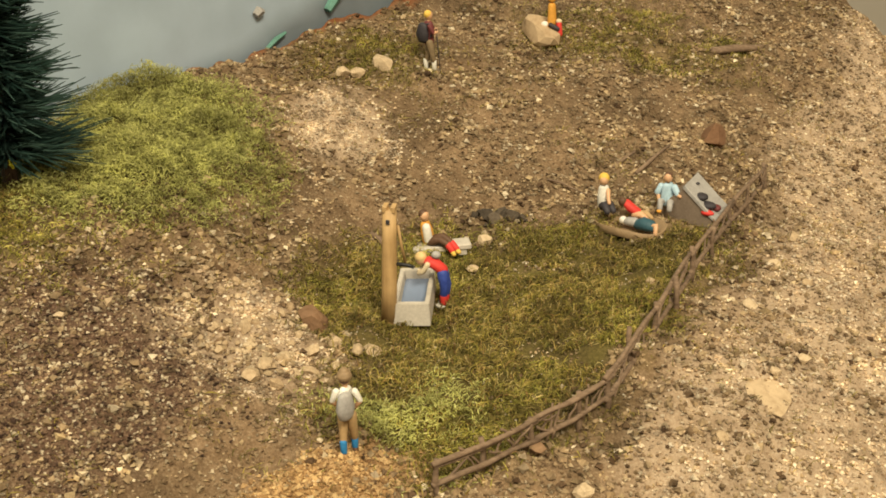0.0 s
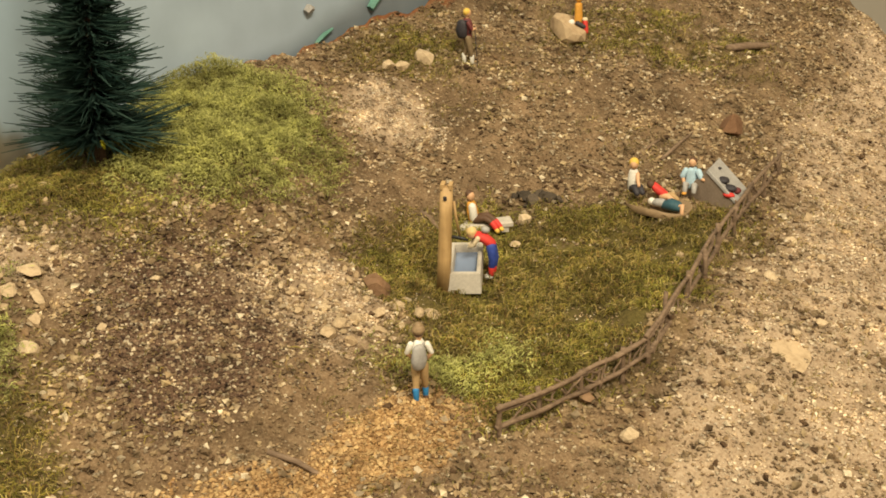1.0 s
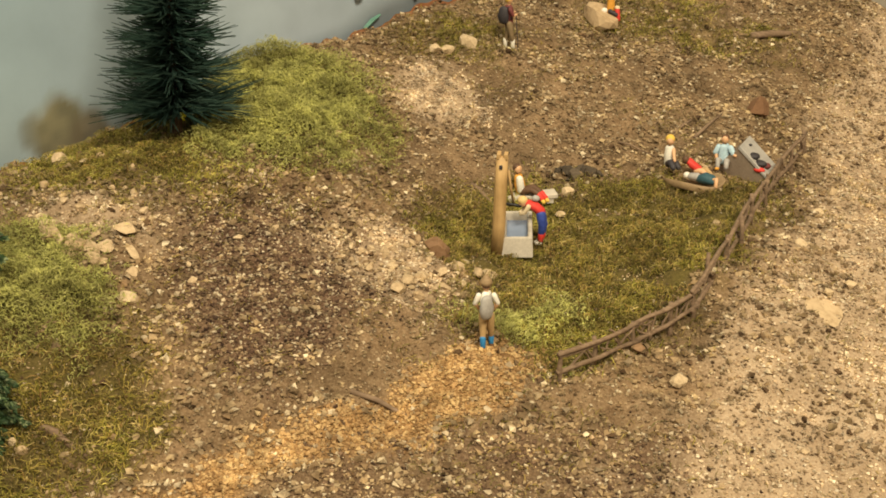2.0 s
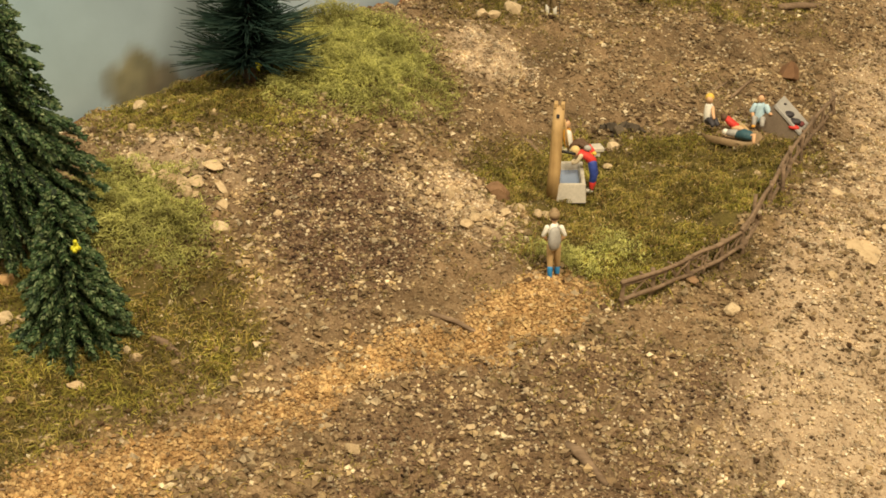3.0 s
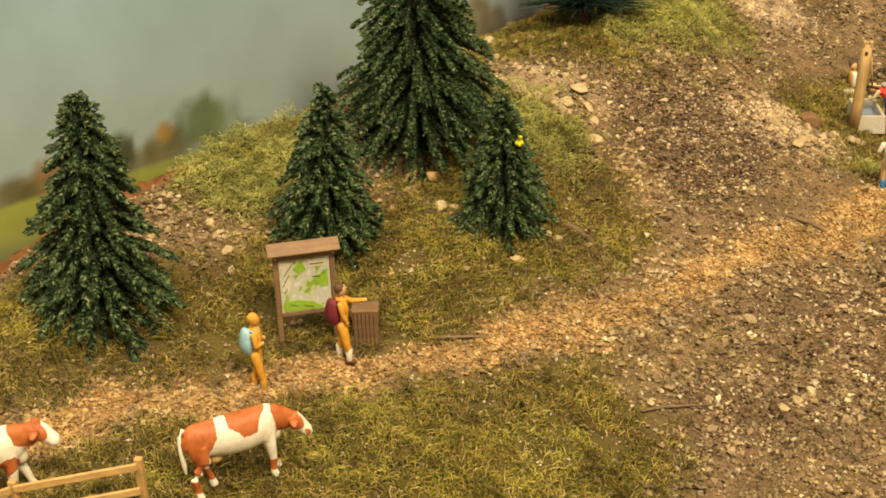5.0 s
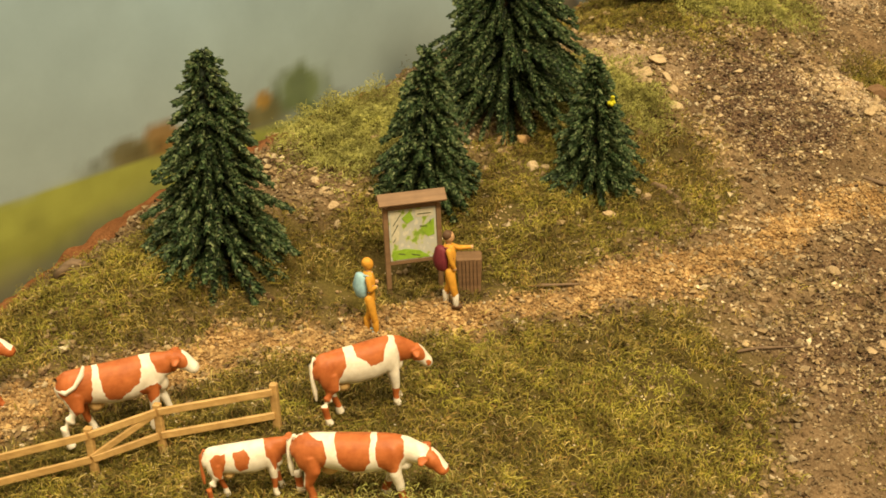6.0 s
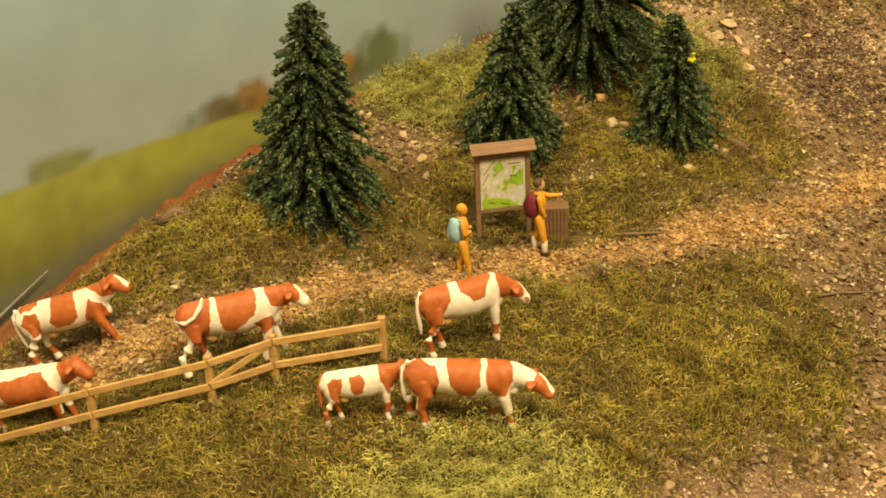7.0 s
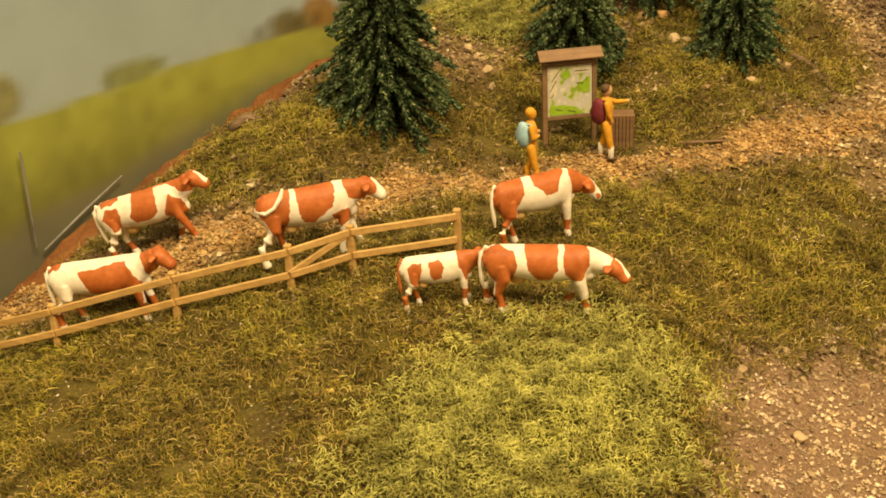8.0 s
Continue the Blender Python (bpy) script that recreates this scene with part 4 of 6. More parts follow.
def stone_bench(x, y, rz):
    b = empty("stone_bench", pose(x, y, ground(x, y) - 0.0004, 0, 0, rz), "pale grey stone bench behind the wooden post", "bench")
    part("seat", one_box(0, 0, 0.0023, 0.0160, 0.0050, 0.0016, 0.0003), M["concrete"], b)
    for sx in (-1, 1):
        part("support", one_box(sx * 0.0055, 0, 0.0007, 0.0024, 0.0042, 0.0018, 0.0002), M["concrete"], b)


stone_bench(0.1434, 0.2294, 18)


def fountain_post(x, y):
    b = empty("fountain_post", pose(x, y, ground(x, y) - 0.0005, 1, 3.6, 0), "ochre wooden fountain post with a notched top and spout", "post")
    b.scale = (1.25, 1.15, 1.19)
    V, Fc = tube([(0, 0, 0), (0.0001, 0, 0.010), (0, 0, 0.020), (0, 0, 0.0268)], [0.00155, 0.0015, 0.0014, 0.00135], 14)
    mesh_object("log", V, Fc, M["post_wood"], b, None, True)
    for s in (-1, 1):
        part("fork", one_box(s * 0.00080, 0, 0.0270, 0.0009, 0.0024, 0.0013, 0.0001), M["post_wood"], b)
    part("knot_hole", one_box(-0.0001, -0.0013, 0.0245, 0.0007, 0.0006, 0.0010, 0.0001), M["charcoal"], b, "dark hole")
    V, Fc = tube([(0.001, 0, 0.0150), (0.0038, 0.0004, 0.0146), (0.0048, 0.0004, 0.0143)], [0.00042, 0.00042, 0.00036], 8)
    mesh_object("spout", V, Fc, M["black"], b, None, True)
    V, Fc = tube([(0.0015, 0.0006, 0.0232), (0.0022, 0.0006, 0.0190), (0.0030, 0.0008, 0.0150)], [0.0003, 0.0003, 0.0003], 6)
    mesh_object("pump_rod", V, Fc, M["post_wood"], b, None, True)
    part("foot_board", one_box(-0.0016, 0.0008, 0.0007, 0.0048, 0.0026, 0.0009, 0.0002), M["post_wood"], b)


fountain_post(0.1368, 0.1869)


def posed(name, x, y, z, rz, label, pieces, group="", size=1.12):
    """A miniature from limbs and balls, in millimetres; one mesh."""
    L = Lump()
    for pts, radii, m in pieces:
        if len(pts) == 1:
            L.ball(tuple(c * 0.001 for c in pts[0]), tuple(c * 0.001 for c in radii), m, 11)
        else:
            L.limb([tuple(c * 0.001 for c in q) for q in pts], [(c[0] * 0.001, c[1] * 0.001) if isinstance(c, tuple) else c * 0.001 for c in radii], m)
    return L.make(name, pose(x, y, z, 0, 0, rz) @ Matrix.Diagonal((size, size, size, 1)), label, "figurine", group)


gz = ground(0.1480, 0.1997)
posed("bather_figurine", 0.1480, 0.1997, gz, 0, "figurine in a red shirt and blue trousers bending over the trough", [
    ([(0.5, -0.6, 8.6), (0.9, -0.8, 5.2), (0.6, -0.6, 3.2)], [1.25, 1.0, 0.85], M["navy"]), ([(0.4, 0.8, 8.6), (1.2, 0.9, 5.2), (0.9, 0.8, 3.0)], [1.25, 1.0, 0.85], M["navy"]),
    ([(0.6, -0.6, 3.2), (0.5, -0.6, 1.2)], [0.85, 0.75], M["red"]), ([(0.9, 0.8, 3.2), (0.8, 0.8, 1.2)], [0.85, 0.75], M["red"]),
    ([(0.3, -0.6, 0.5), (-0.8, -0.7, 0.45)], [0.7, 0.6], M["white"]), ([(0.6, 0.8, 0.5), (-0.5, 0.8, 0.45)], [0.7, 0.6], M["white"]),
    ([(0.5, 0.1, 9.0), (-1.2, 0.0, 10.6), (-2.8, 0.0, 11.2)], [(1.4, 1.3), (1.7, 1.3), (1.5, 1.1)], M["red"]),
    ([(-2.6, -1.4, 11.0), (-3.6, -1.5, 9.2), (-4.8, -0.8, 8.4)], [0.65, 0.55, 0.5], M["cream"]), ([(-2.6, 1.3, 11.0), (-3.8, 1.2, 9.4), (-4.9, 0.4, 8.6)], [0.65, 0.55, 0.5], M["cream"]),
    ([(-4.2, 0, 11.6)], (1.35, 1.25, 1.35), M["skin"]), ([(-4.3, 0, 12.1)], (1.4, 1.35, 1.2), M["blond"]), ([(-0.9, 0.2, 12.6)], (1.1, 1.0, 0.9), M["grey"])])
gz = ground(0.1434, 0.2294) + 0.0026
posed("resting_figurine", 0.1411, 0.2286, gz, -4, "figurine in an orange and white top resting on the stone bench", [
    ([(-0.9, 0.4, 0.9), (-1.4, 0.6, 3.2), (-1.7, 0.6, 5.2)], [(1.6, 1.2), (1.7, 1.15), (1.3, 0.9)], M["orange"]), ([(-0.8, -0.5, 1.4), (-1.2, -0.5, 4.8)], [1.15, 1.0], M["white"]),
    ([(-1.8, 0.5, 7.2)], (1.15, 1.2, 1.35), M["skin"]), ([(-2.1, 0.7, 7.6)], (1.2, 1.2, 1.25), M["brown"]),
    ([(-0.2, -0.6, 1.0), (2.4, -1.2, 1.9), (4.2, -1.6, 0.9)], [1.15, 0.95, 0.8], M["brown"]), ([(-0.2, 0.8, 1.0), (2.8, 0.4, 2.1), (4.8, -0.2, 0.9)], [1.15, 0.95, 0.8], M["brown"]),
    ([(4.2, -1.6, 0.9), (5.4, -2.0, -0.6)], [0.85, 0.75], M["red"]), ([(4.8, -0.2, 0.9), (6.2, -0.6, -0.6)], [0.85, 0.75], M["red"]),
    ([(5.4, -2.0, -0.8), (6.0, -2.9, -1.0)], [0.65, 0.55], M["yellow"]), ([(6.2, -0.6, -0.8), (6.9, -1.4, -1.0)], [0.65, 0.55], M["yellow"])])


# ---- picnic by the fence ----
def picnic_rug():
    L = Lump()
    n, V, Fc = 28, [], []
    for ring, (k, z) in enumerate(((0.0, 0.0002), (0.55, 0.0003), (0.85, 0.0008), (1.0, 0.0021), (1.03, 0.0021), (0.9, -0.0006))):
        for i in range(n):
            a = 2 * math.pi * i / n
            V.append((0.0108 * k * math.cos(a), 0.0068 * k * math.sin(a), z + 0.0004 * math.sin(3 * a) * k))
    for r in range(5):
        for i in range(n):
            a, b = r * n + i, r * n + (i + 1) % n
            Fc.append((a, b, b + n, a + n))
    ob = mesh_object("picnic_rug", V, Fc, M["straw"], None, None, True)
    x, y = 0.1938, 0.2478
    ob.matrix_world = pose(x, y, ground(x, y) + 0.0016, 0, 0, -30)
    tagged(ob, "tan picnic rug with a curled rim on the grass", "rug")


picnic_rug()


def at(x, y, up=0.0):
    return x, y, ground(x, y) + up


posed("picnic_figurine", *at(0.1863, 0.2521, 0.0020), -35, "seated figurine with yellow hair and a white shirt on the rug", [
    ([(0, 0, 1.0), (-0.1, 0, 3.5), (0, 0, 6.0)], [(1.5, 1.2), (1.5, 1.1), (1.3, 0.9)], M["white"]), ([(0.1, -0.1, 8.0)], (1.2, 1.25, 1.4), M["skin"]), ([(-0.1, 0.2, 8.4)], (1.4, 1.4, 1.4), M["yellow"]),
    ([(0.3, -0.6, 1.2), (2.0, -2.0, 2.2), (3.2, -2.6, 1.0)], [1.2, 1.0, 0.8], M["charcoal"]), ([(0.6, 0.4, 1.2), (2.6, -0.6, 2.0), (3.8, -1.0, 0.9)], [1.2, 1.0, 0.8], M["charcoal"]),
    ([(1.1, 0.3, 5.4), (1.9, -0.6, 3.6), (2.8, -1.4, 2.8)], [0.6, 0.5, 0.45], M["skin"])], "picnic figurines")
posed("picnic_figurine", *at(0.1938, 0.2523, 0.0020), 20, "reclining figurine in a red shirt on the rug", [
    ([(1.8, -1.0, 1.2), (0, 0, 2.6), (-0.8, 0.8, 3.6)], [(1.3, 1.1), (1.5, 1.2), (1.3, 1.0)], M["red"]), ([(-1.8, 0.9, 4.0)], (1.1, 1.1, 1.2), M["brown"]),
    ([(1.8, -1.0, 1.0), (3.4, -2.4, 1.4), (4.4, -3.4, 0.5)], [1.0, 0.85, 0.6], M["tan"]), ([(0.8, -1.2, 1.0), (2.0, -2.8, 1.3), (3.0, -4.0, 0.5)], [1.0, 0.85, 0.6], M["skin"])], "picnic figurines")
posed("picnic_figurine", *at(0.1972, 0.2441, 0.0020), -25, "reclining figurine in dark teal trousers on the rug", [
    ([(-1.6, 0.2, 1.4), (0.4, 0, 2.0), (2.4, -0.3, 1.9), (3.4, -0.4, 1.5)], [(1.2, 1.2), (2.0, 1.7), (1.8, 1.5), (1.2, 1.0)], M["teal"]), ([(-4.2, 0.6, 1.5), (-2.0, 0.3, 1.8)], [(1.3, 1.1), (1.4, 1.2)], M["grey"]),
    ([(-5.4, 0.6, 1.6)], (1.1, 1.0, 1.0), M["white"]), ([(2.6, -0.6, 1.8), (4.0, -0.8, 2.6), (4.2, -1.4, 0.4)], [0.8, 0.7, 0.55], M["skin"])], "picnic figurines")
posed("picnic_figurine", *at(0.2041, 0.2578, 0.0020), -15, "seated figurine in a light blue shirt beside the rug", [
    ([(0, 0, 2.0), (0, 0.1, 4.5), (0, 0, 6.8)], [(2.0, 1.3), (2.0, 1.2), (1.6, 1.0)], M["lightblue"]), ([(0, -0.1, 8.9)], (1.15, 1.2, 1.4), M["skin"]), ([(0, 0.2, 9.3)], (1.2, 1.2, 1.2), M["brown"]),
    ([(-0.9, -0.4, 2.0), (-1.3, -1.9, 3.0), (-1.4, -2.6, 0.9)], [1.1, 0.9, 0.7], M["grey"]), ([(0.9, -0.4, 2.0), (1.2, -1.9, 3.0), (1.2, -2.6, 0.9)], [1.1, 0.9, 0.7], M["grey"]),
    ([(-1.7, 0, 6.4), (-2.6, -0.4, 4.6)], [0.95, 0.85], M["lightblue"]), ([(-2.5, -0.5, 4.5), (-1.9, -1.4, 2.8)], [0.55, 0.45], M["skin"]), ([(1.7, 0, 6.4), (2.7, -0.5, 4.8)], [0.95, 0.85], M["lightblue"]), ([(2.6, -0.6, 4.6), (3.6, -1.2, 4.4)], [0.55, 0.45], M["skin"]),
    ([(-1.4, -3.0, 0.5)], (0.7, 0.9, 0.5), M["orange"])], "picnic figurines", 1.08)


def lean_to():
    x, y = 0.2116, 0.2600
    b = empty("lean_to_chest", pose(x, y, ground(x, y) - 0.0012, 0, 0, -20), "brown wooden chest with a tilted grey lid", "chest")
    k = 0.00122

    def prism(name, pts, y0, y1, m, label=""):
        bm = bmesh.new()
        a = [bm.verts.new((px * k, y0 * k, pz * k)) for px, pz in pts]
        c = [bm.verts.new((px * k, y1 * k, pz * k)) for px, pz in pts]
        bm.faces.new(a)
        bm.faces.new(c[::-1])
        n = len(pts)
        for i in range(n):
            bm.faces.new((a[i], c[i], c[(i + 1) % n], a[(i + 1) % n]))
        bmesh.ops.recalc_face_normals(bm, faces=bm.faces)
        bmesh.ops.bevel(bm, geom=list(bm.edges), offset=0.00015, segments=1, affect="EDGES")
        return part(name, bm, m, b, label)
    prism("body", [(-7.5, 0), (6.0, 0), (6.0, 1.8), (-1.2, 8.6), (-7.5, 3.4)], -4.5, 4.5, M["taupe"])
    prism("lid", [(-1.4, 8.9), (6.9, 1.2), (7.3, 1.9), (-0.9, 9.7)], -4.8, 4.8, M["grey"], "grey tilted lid")
    L = Lump()
    for c, r, m in (((2.4, -2.4, 6.6), (1.7, 1.6, 0.9), "charcoal"), ((4.2, -2.8, 4.9), (2.0, 1.5, 0.9), "charcoal"), ((4.6, -4.2, 3.6), (1.6, 0.9, 0.7), "red"), ((0.6, 0.4, 8.6), (0.5, 0.5, 0.3), "charcoal"), ((5.6, -1.2, 3.9), (1.3, 1.3, 0.8), "maroon")):
        L.ball(tuple(v * k for v in c), tuple(v * k for v in r), M[m], 9)
    ob = L.make("picnic_bundle", b.matrix_world.copy(), "dark bundle with a red edge lying on the chest lid", "bundle")


lean_to()
gx, gy = 0.1640, 0.3551
posed("climber_figurine", *at(gx, gy, 0.0045), 0, "seated climber figurine in orange and red on a boulder", [
    ([(0, 0, 1.0), (0.2, 0.4, 4.0), (0.2, 0.4, 8.5)], [(1.6, 1.3), (1.5, 1.2), (1.3, 1.0)], M["orange"]), ([(0.2, 0.3, 10.6)], (1.2, 1.2, 1.4), M["orange"]),
    ([(-2.0, -0.4, 2.5)], (1.2, 0.9, 1.1), M["white"]), ([(-0.2, -1.2, 2.6), (2.2, -1.4, 1.4)], [0.8, 0.7], M["charcoal"]), ([(2.4, -0.6, 3.0), (2.9, -1.2, -0.4)], [0.9, 0.7], M["red"]),
    ([(-0.6, -1.8, -0.4)], (1.0, 0.8, 1.0), M["navy"]), ([(2.4, -0.4, 3.6)], (1.0, 0.9, 0.8), M["cream"])])


# ---- cows ----
def poly_depth(poly, x, z):
    """Signed distance to an outline, positive inside."""
    d, hit = np.full(np.shape(x), 1e9), np.zeros(np.shape(x), bool)
    for (x0, z0), (x1, z1) in zip(poly, poly[1:] + poly[:1]):
        ux, uz = x1 - x0, z1 - z0
        k = np.clip(((x - x0) * ux + (z - z0) * uz) / (ux * ux + uz * uz), 0, 1)
        d = np.minimum(d, np.hypot(x - x0 - k * ux, z - z0 - k * uz))
        if z0 != z1:
            hit ^= ((z0 > z) != (z1 > z)) & (x < ux * (z - z0) / uz + x0)
    return np.where(hit, d, -d)


def fused(lump, voxel, rounds):
    """One closed skin round overlapping limbs."""
    raw = mesh_object("raw_skin", lump.v, lump.f, [M["cow"]])
    mod = raw.modifiers.new("skin", "REMESH")
    mod.mode, mod.voxel_size = "VOXEL", voxel
    soft = raw.modifiers.new("soft", "SMOOTH")
    soft.factor, soft.iterations = 0.5, rounds
    deps = bpy.context.evaluated_depsgraph_get()
    me = bpy.data.meshes.new_from_object(raw.evaluated_get(deps))
    old = raw.data
    bpy.data.objects.remove(raw)
    bpy.data.meshes.remove(old)
    return me


def cow(x, y, length, rz, reds, label, seed, stride=(1.5, -1.2, -1.2, 1.4), head_down=0.0, head_turn=0.0, face="blaze", socks=(1.5, 4.4), tail=None, tail_red=False, tall=1.0, whites=()):
    """A painted cow miniature as one mesh, modelled 29 units long, facing +x; reds and whites are outlines on its flank."""
    L, c, hz = Lump(), M["cow"], head_down
    f = lambda pts: [Vector(p) for p in pts]
    body = [(-12.3, 0, 12.7), (-11.6, 0, 12.2), (-9.8, 0, 11.7), (-6.5, 0, 11.3), (-2.5, 0, 10.9), (1.5, 0, 10.85), (4.8, 0, 11.2), (7.0, 0, 11.4), (8.6, 0, 11.3), (9.5, 0, 11.2)]
    rad = [(0.9, 1.1), (2.1, 2.3), (2.75, 3.2), (2.9, 3.6), (3.25, 4.05), (3.3, 4.15), (2.9, 3.9), (2.4, 3.55), (1.6, 2.6), (0.7, 1.3)]
    L.add(tube(f(body), rad, 28), c)
    # spine, hip bones, shoulders, brisket
    L.add(tube(f([(-11.8, 0, 13.5), (-10.2, 0, 14.3), (-6, 0, 14.6), (0, 0, 14.5), (5, 0, 14.6), (7.4, 0, 14.2)]), [0.6, 0.7, 0.6, 0.55, 0.7, 0.7], 10), c)
    for s in (-1, 1):
        L.ball((-9.3, s * 1.55, 10.6), (2.3, 1.45, 3.3), c, 14)
        L.ball((5.9, s * 1.75, 10.7), (1.9, 1.15, 3.2), c, 14)
    L.ball((7.9, 0, 8.7), (1.5, 1.1, 1.7), c, 12)
    # neck and wedge-shaped head, turned a little to the side
    hy = head_turn
    poll = Vector((12.0, 0.5 * hy, 14.6 - hz))
    L.add(tube(f([(5.8, 0, 12.2), (8.4, 0.1 * hy, 12.6 - 0.2 * hz), (10.4, 0.3 * hy, 13.2 - 0.6 * hz), tuple(poll - Vector((0.1, 0, 0.3)))]), [(2.1, 3.0), (1.8, 2.7), (1.55, 2.3), (1.45, 1.8)], 18), c)
    nose = poll + Vector((3.5, 1.1 * hy, -3.2 - 0.2 * hz))
    at_ = lambda k, up=0.0: tuple(poll.lerp(nose, k) + Vector((0.25 * up, 0, up)))
    L.add(tube(f([at_(-0.16), at_(0.02), at_(0.3, -0.15), at_(0.6), at_(0.88), at_(1.03)]), [(0.9, 0.8), (1.65, 1.6), (1.75, 1.85), (1.35, 1.5), (1.35, 1.25), (0.8, 0.7)], 16), c)
    for s in (-1, 1):
        e = poll + Vector((0.0, s * 1.3, 0.0))
        L.add(tube([e, e + Vector((-0.3, s * 1.2, 0.15)), e + Vector((-0.7, s * 2.3, -0.5))], [(0.6, 0.45), (1.15, 0.5), (0.45, 0.35)], 9), c)
    L.ball(tuple(poll + Vector((-0.1, 0, 0.6))), (0.7, 0.95, 0.6), c, 9)
    for s, off in ((-1, stride[0]), (1, stride[1])):
        L.add(tube(f([(-9.3, s * 1.3, 10.8), (-8.8 + 0.25 * off, s * 1.75, 7.7), (-9.7 + 0.55 * off, s * 1.8, 5.6), (-10.5 + 0.85 * off, s * 1.8, 4.2), (-10.0 + off, s * 1.8, 2.2), (-9.8 + off, s * 1.8, 1.0), (-9.5 + off, s * 1.8, 0.0)]),
                   [(1.4, 2.3), (1.3, 2.1), (0.95, 1.25), (0.78, 1.0), (0.68, 0.74), (0.85, 0.9), (0.95, 1.1)], 14), c)
    for s, off in ((-1, stride[2]), (1, stride[3])):
        L.add(tube(f([(6.2, s * 1.3, 10.0), (6.2 + 0.15 * off, s * 1.6, 7.2), (6.4 + 0.5 * off, s * 1.6, 4.5), (6.2 + 0.8 * off, s * 1.55, 2.3), (6.2 + off, s * 1.55, 1.0), (6.5 + off, s * 1.55, 0.0)]),
                   [(1.2, 1.7), (1.1, 1.45), (0.88, 1.0), (0.66, 0.7), (0.82, 0.85), (0.92, 1.05)], 14), c)
    skin = fused(L, 0.22, 4)
    bm = bmesh.new()
    bm.from_mesh(skin)
    bpy.data.meshes.remove(skin)
    n0 = len(bm.verts)
    E = Lump()
    t = tail or [(-11.7, 0, 14.3), (-12.7, -0.2, 13.3), (-12.9, -0.4, 10.4), (-12.6, -0.6, 7.6), (-12.5, -0.6, 5.6)]
    E.limb(t, [0.5, 0.48, 0.4, 0.55, 0.3], c, 9)
    n1 = len(E.v)
    E.ball((-5.6, 0, 7.0), (1.7, 1.3, 1.3), M["udder"], 10)
    extra = mesh_object("raw_extra", E.v, E.f, E.mats, None, E.m)
    bm.from_mesh(extra.data)
    old = extra.data
    bpy.data.objects.remove(extra)
    bpy.data.meshes.remove(old)
    me = bpy.data.meshes.new("cow_figurine")
    bm.to_mesh(me)
    bm.free()
    me.materials.append(c)
    me.materials.append(M["udder"])
    me.polygons.foreach_set("use_smooth", [True] * len(me.polygons))
    co = np.empty(len(me.vertices) * 3, np.float32)
    me.vertices.foreach_get("co", co)
    co = co.reshape(-1, 3)
    X, Y, Z = co[:, 0], co[:, 1], co[:, 2]
    wx = X + 0.28 * soft_noise(X, Z + 0.4 * Y, 1.5, seed) + 0.14 * soft_noise(X + Y, Z, 0.6, seed + 5)
    wz = Z + 0.28 * soft_noise(X + 0.4 * Y, Z, 1.5, seed + 2) + 0.14 * soft_noise(X, Z - Y, 0.6, seed + 7)
    val = np.full(len(X), -1.0)
    for q in reds:
        val = np.maximum(val, poly_depth(q, wx, wz) + 0.15)
    if socks:
        leg = (Z < 5.2) & (np.abs(Y) > 0.6) & (X < 10.5)
        val = np.where(leg, np.maximum(val, np.minimum(wz - socks[0], socks[1] - wz)), val)
        val = np.where((Z < socks[0]) & leg, -1, val)
    for q in whites:
        val = np.minimum(val, -poly_depth(q, wx, wz))
    # the face
    along = ((X - poll.x) * (nose.x - poll.x) + (Z - poll.z) * (nose.z - poll.z)) / ((nose.x - poll.x) ** 2 + (nose.z - poll.z) ** 2)
    side = np.abs(Y - poll.y - (nose.y - poll.y) * np.clip(along, 0, 1))
    if face != "red":
        wide = {"blaze": 0.95, "white": 1.7}[face]
        skull = (X > poll.x - 0.3) & (along > 0.05) & (side < 2.0)
        val = np.where(skull, np.clip(side - wide * np.clip(0.35 + along, 0, 1.0), -0.5, 0.5), val)
        if face == "blaze":
            val = np.where(skull & (along > 0.86), 0.4, val)
    ear = (np.abs(Y - poll.y) > 2.05) & (X > poll.x - 1.6)
    val = np.where(ear, 0.5, val)
    val[n0:n0 + n1] = 0.5 if tail_red else -0.5
    k = length / 29.0 * 0.001
    a = me.attributes.new("patch", "FLOAT", "POINT")
    a.data.foreach_set("value", np.clip(0.5 + val * 0.8, 0, 1).astype(np.float32))
    me.vertices.foreach_set("co", (co * (k, k * 1.05, k * tall)).astype(np.float32).ravel())
    me.update()
    # settle on the slope under fore and hind feet
    ca, sa = math.cos(radians(rz)), math.sin(radians(rz))
    hz0 = ground(x - 9.4 * k * ca, y - 9.4 * k * sa)
    fz0 = ground(x + 6.3 * k * ca, y + 6.3 * k * sa)
    pitch = -math.degrees(math.atan2(fz0 - hz0, 15.7 * k))
    z0 = hz0 + (fz0 - hz0) * 9.4 / 15.7
    ob = new("cow_figurine", me)
    ob.matrix_world = Matrix.Translation((x, y, z0 + 0.0003 - 0.00003 * abs(pitch))) @ Matrix.Rotation(radians(rz), 4, "Z") @ Matrix.Rotation(radians(0.5 * pitch), 4, "Y")
    return tagged(ob, label, "cow figurine", "cows on the pasture")


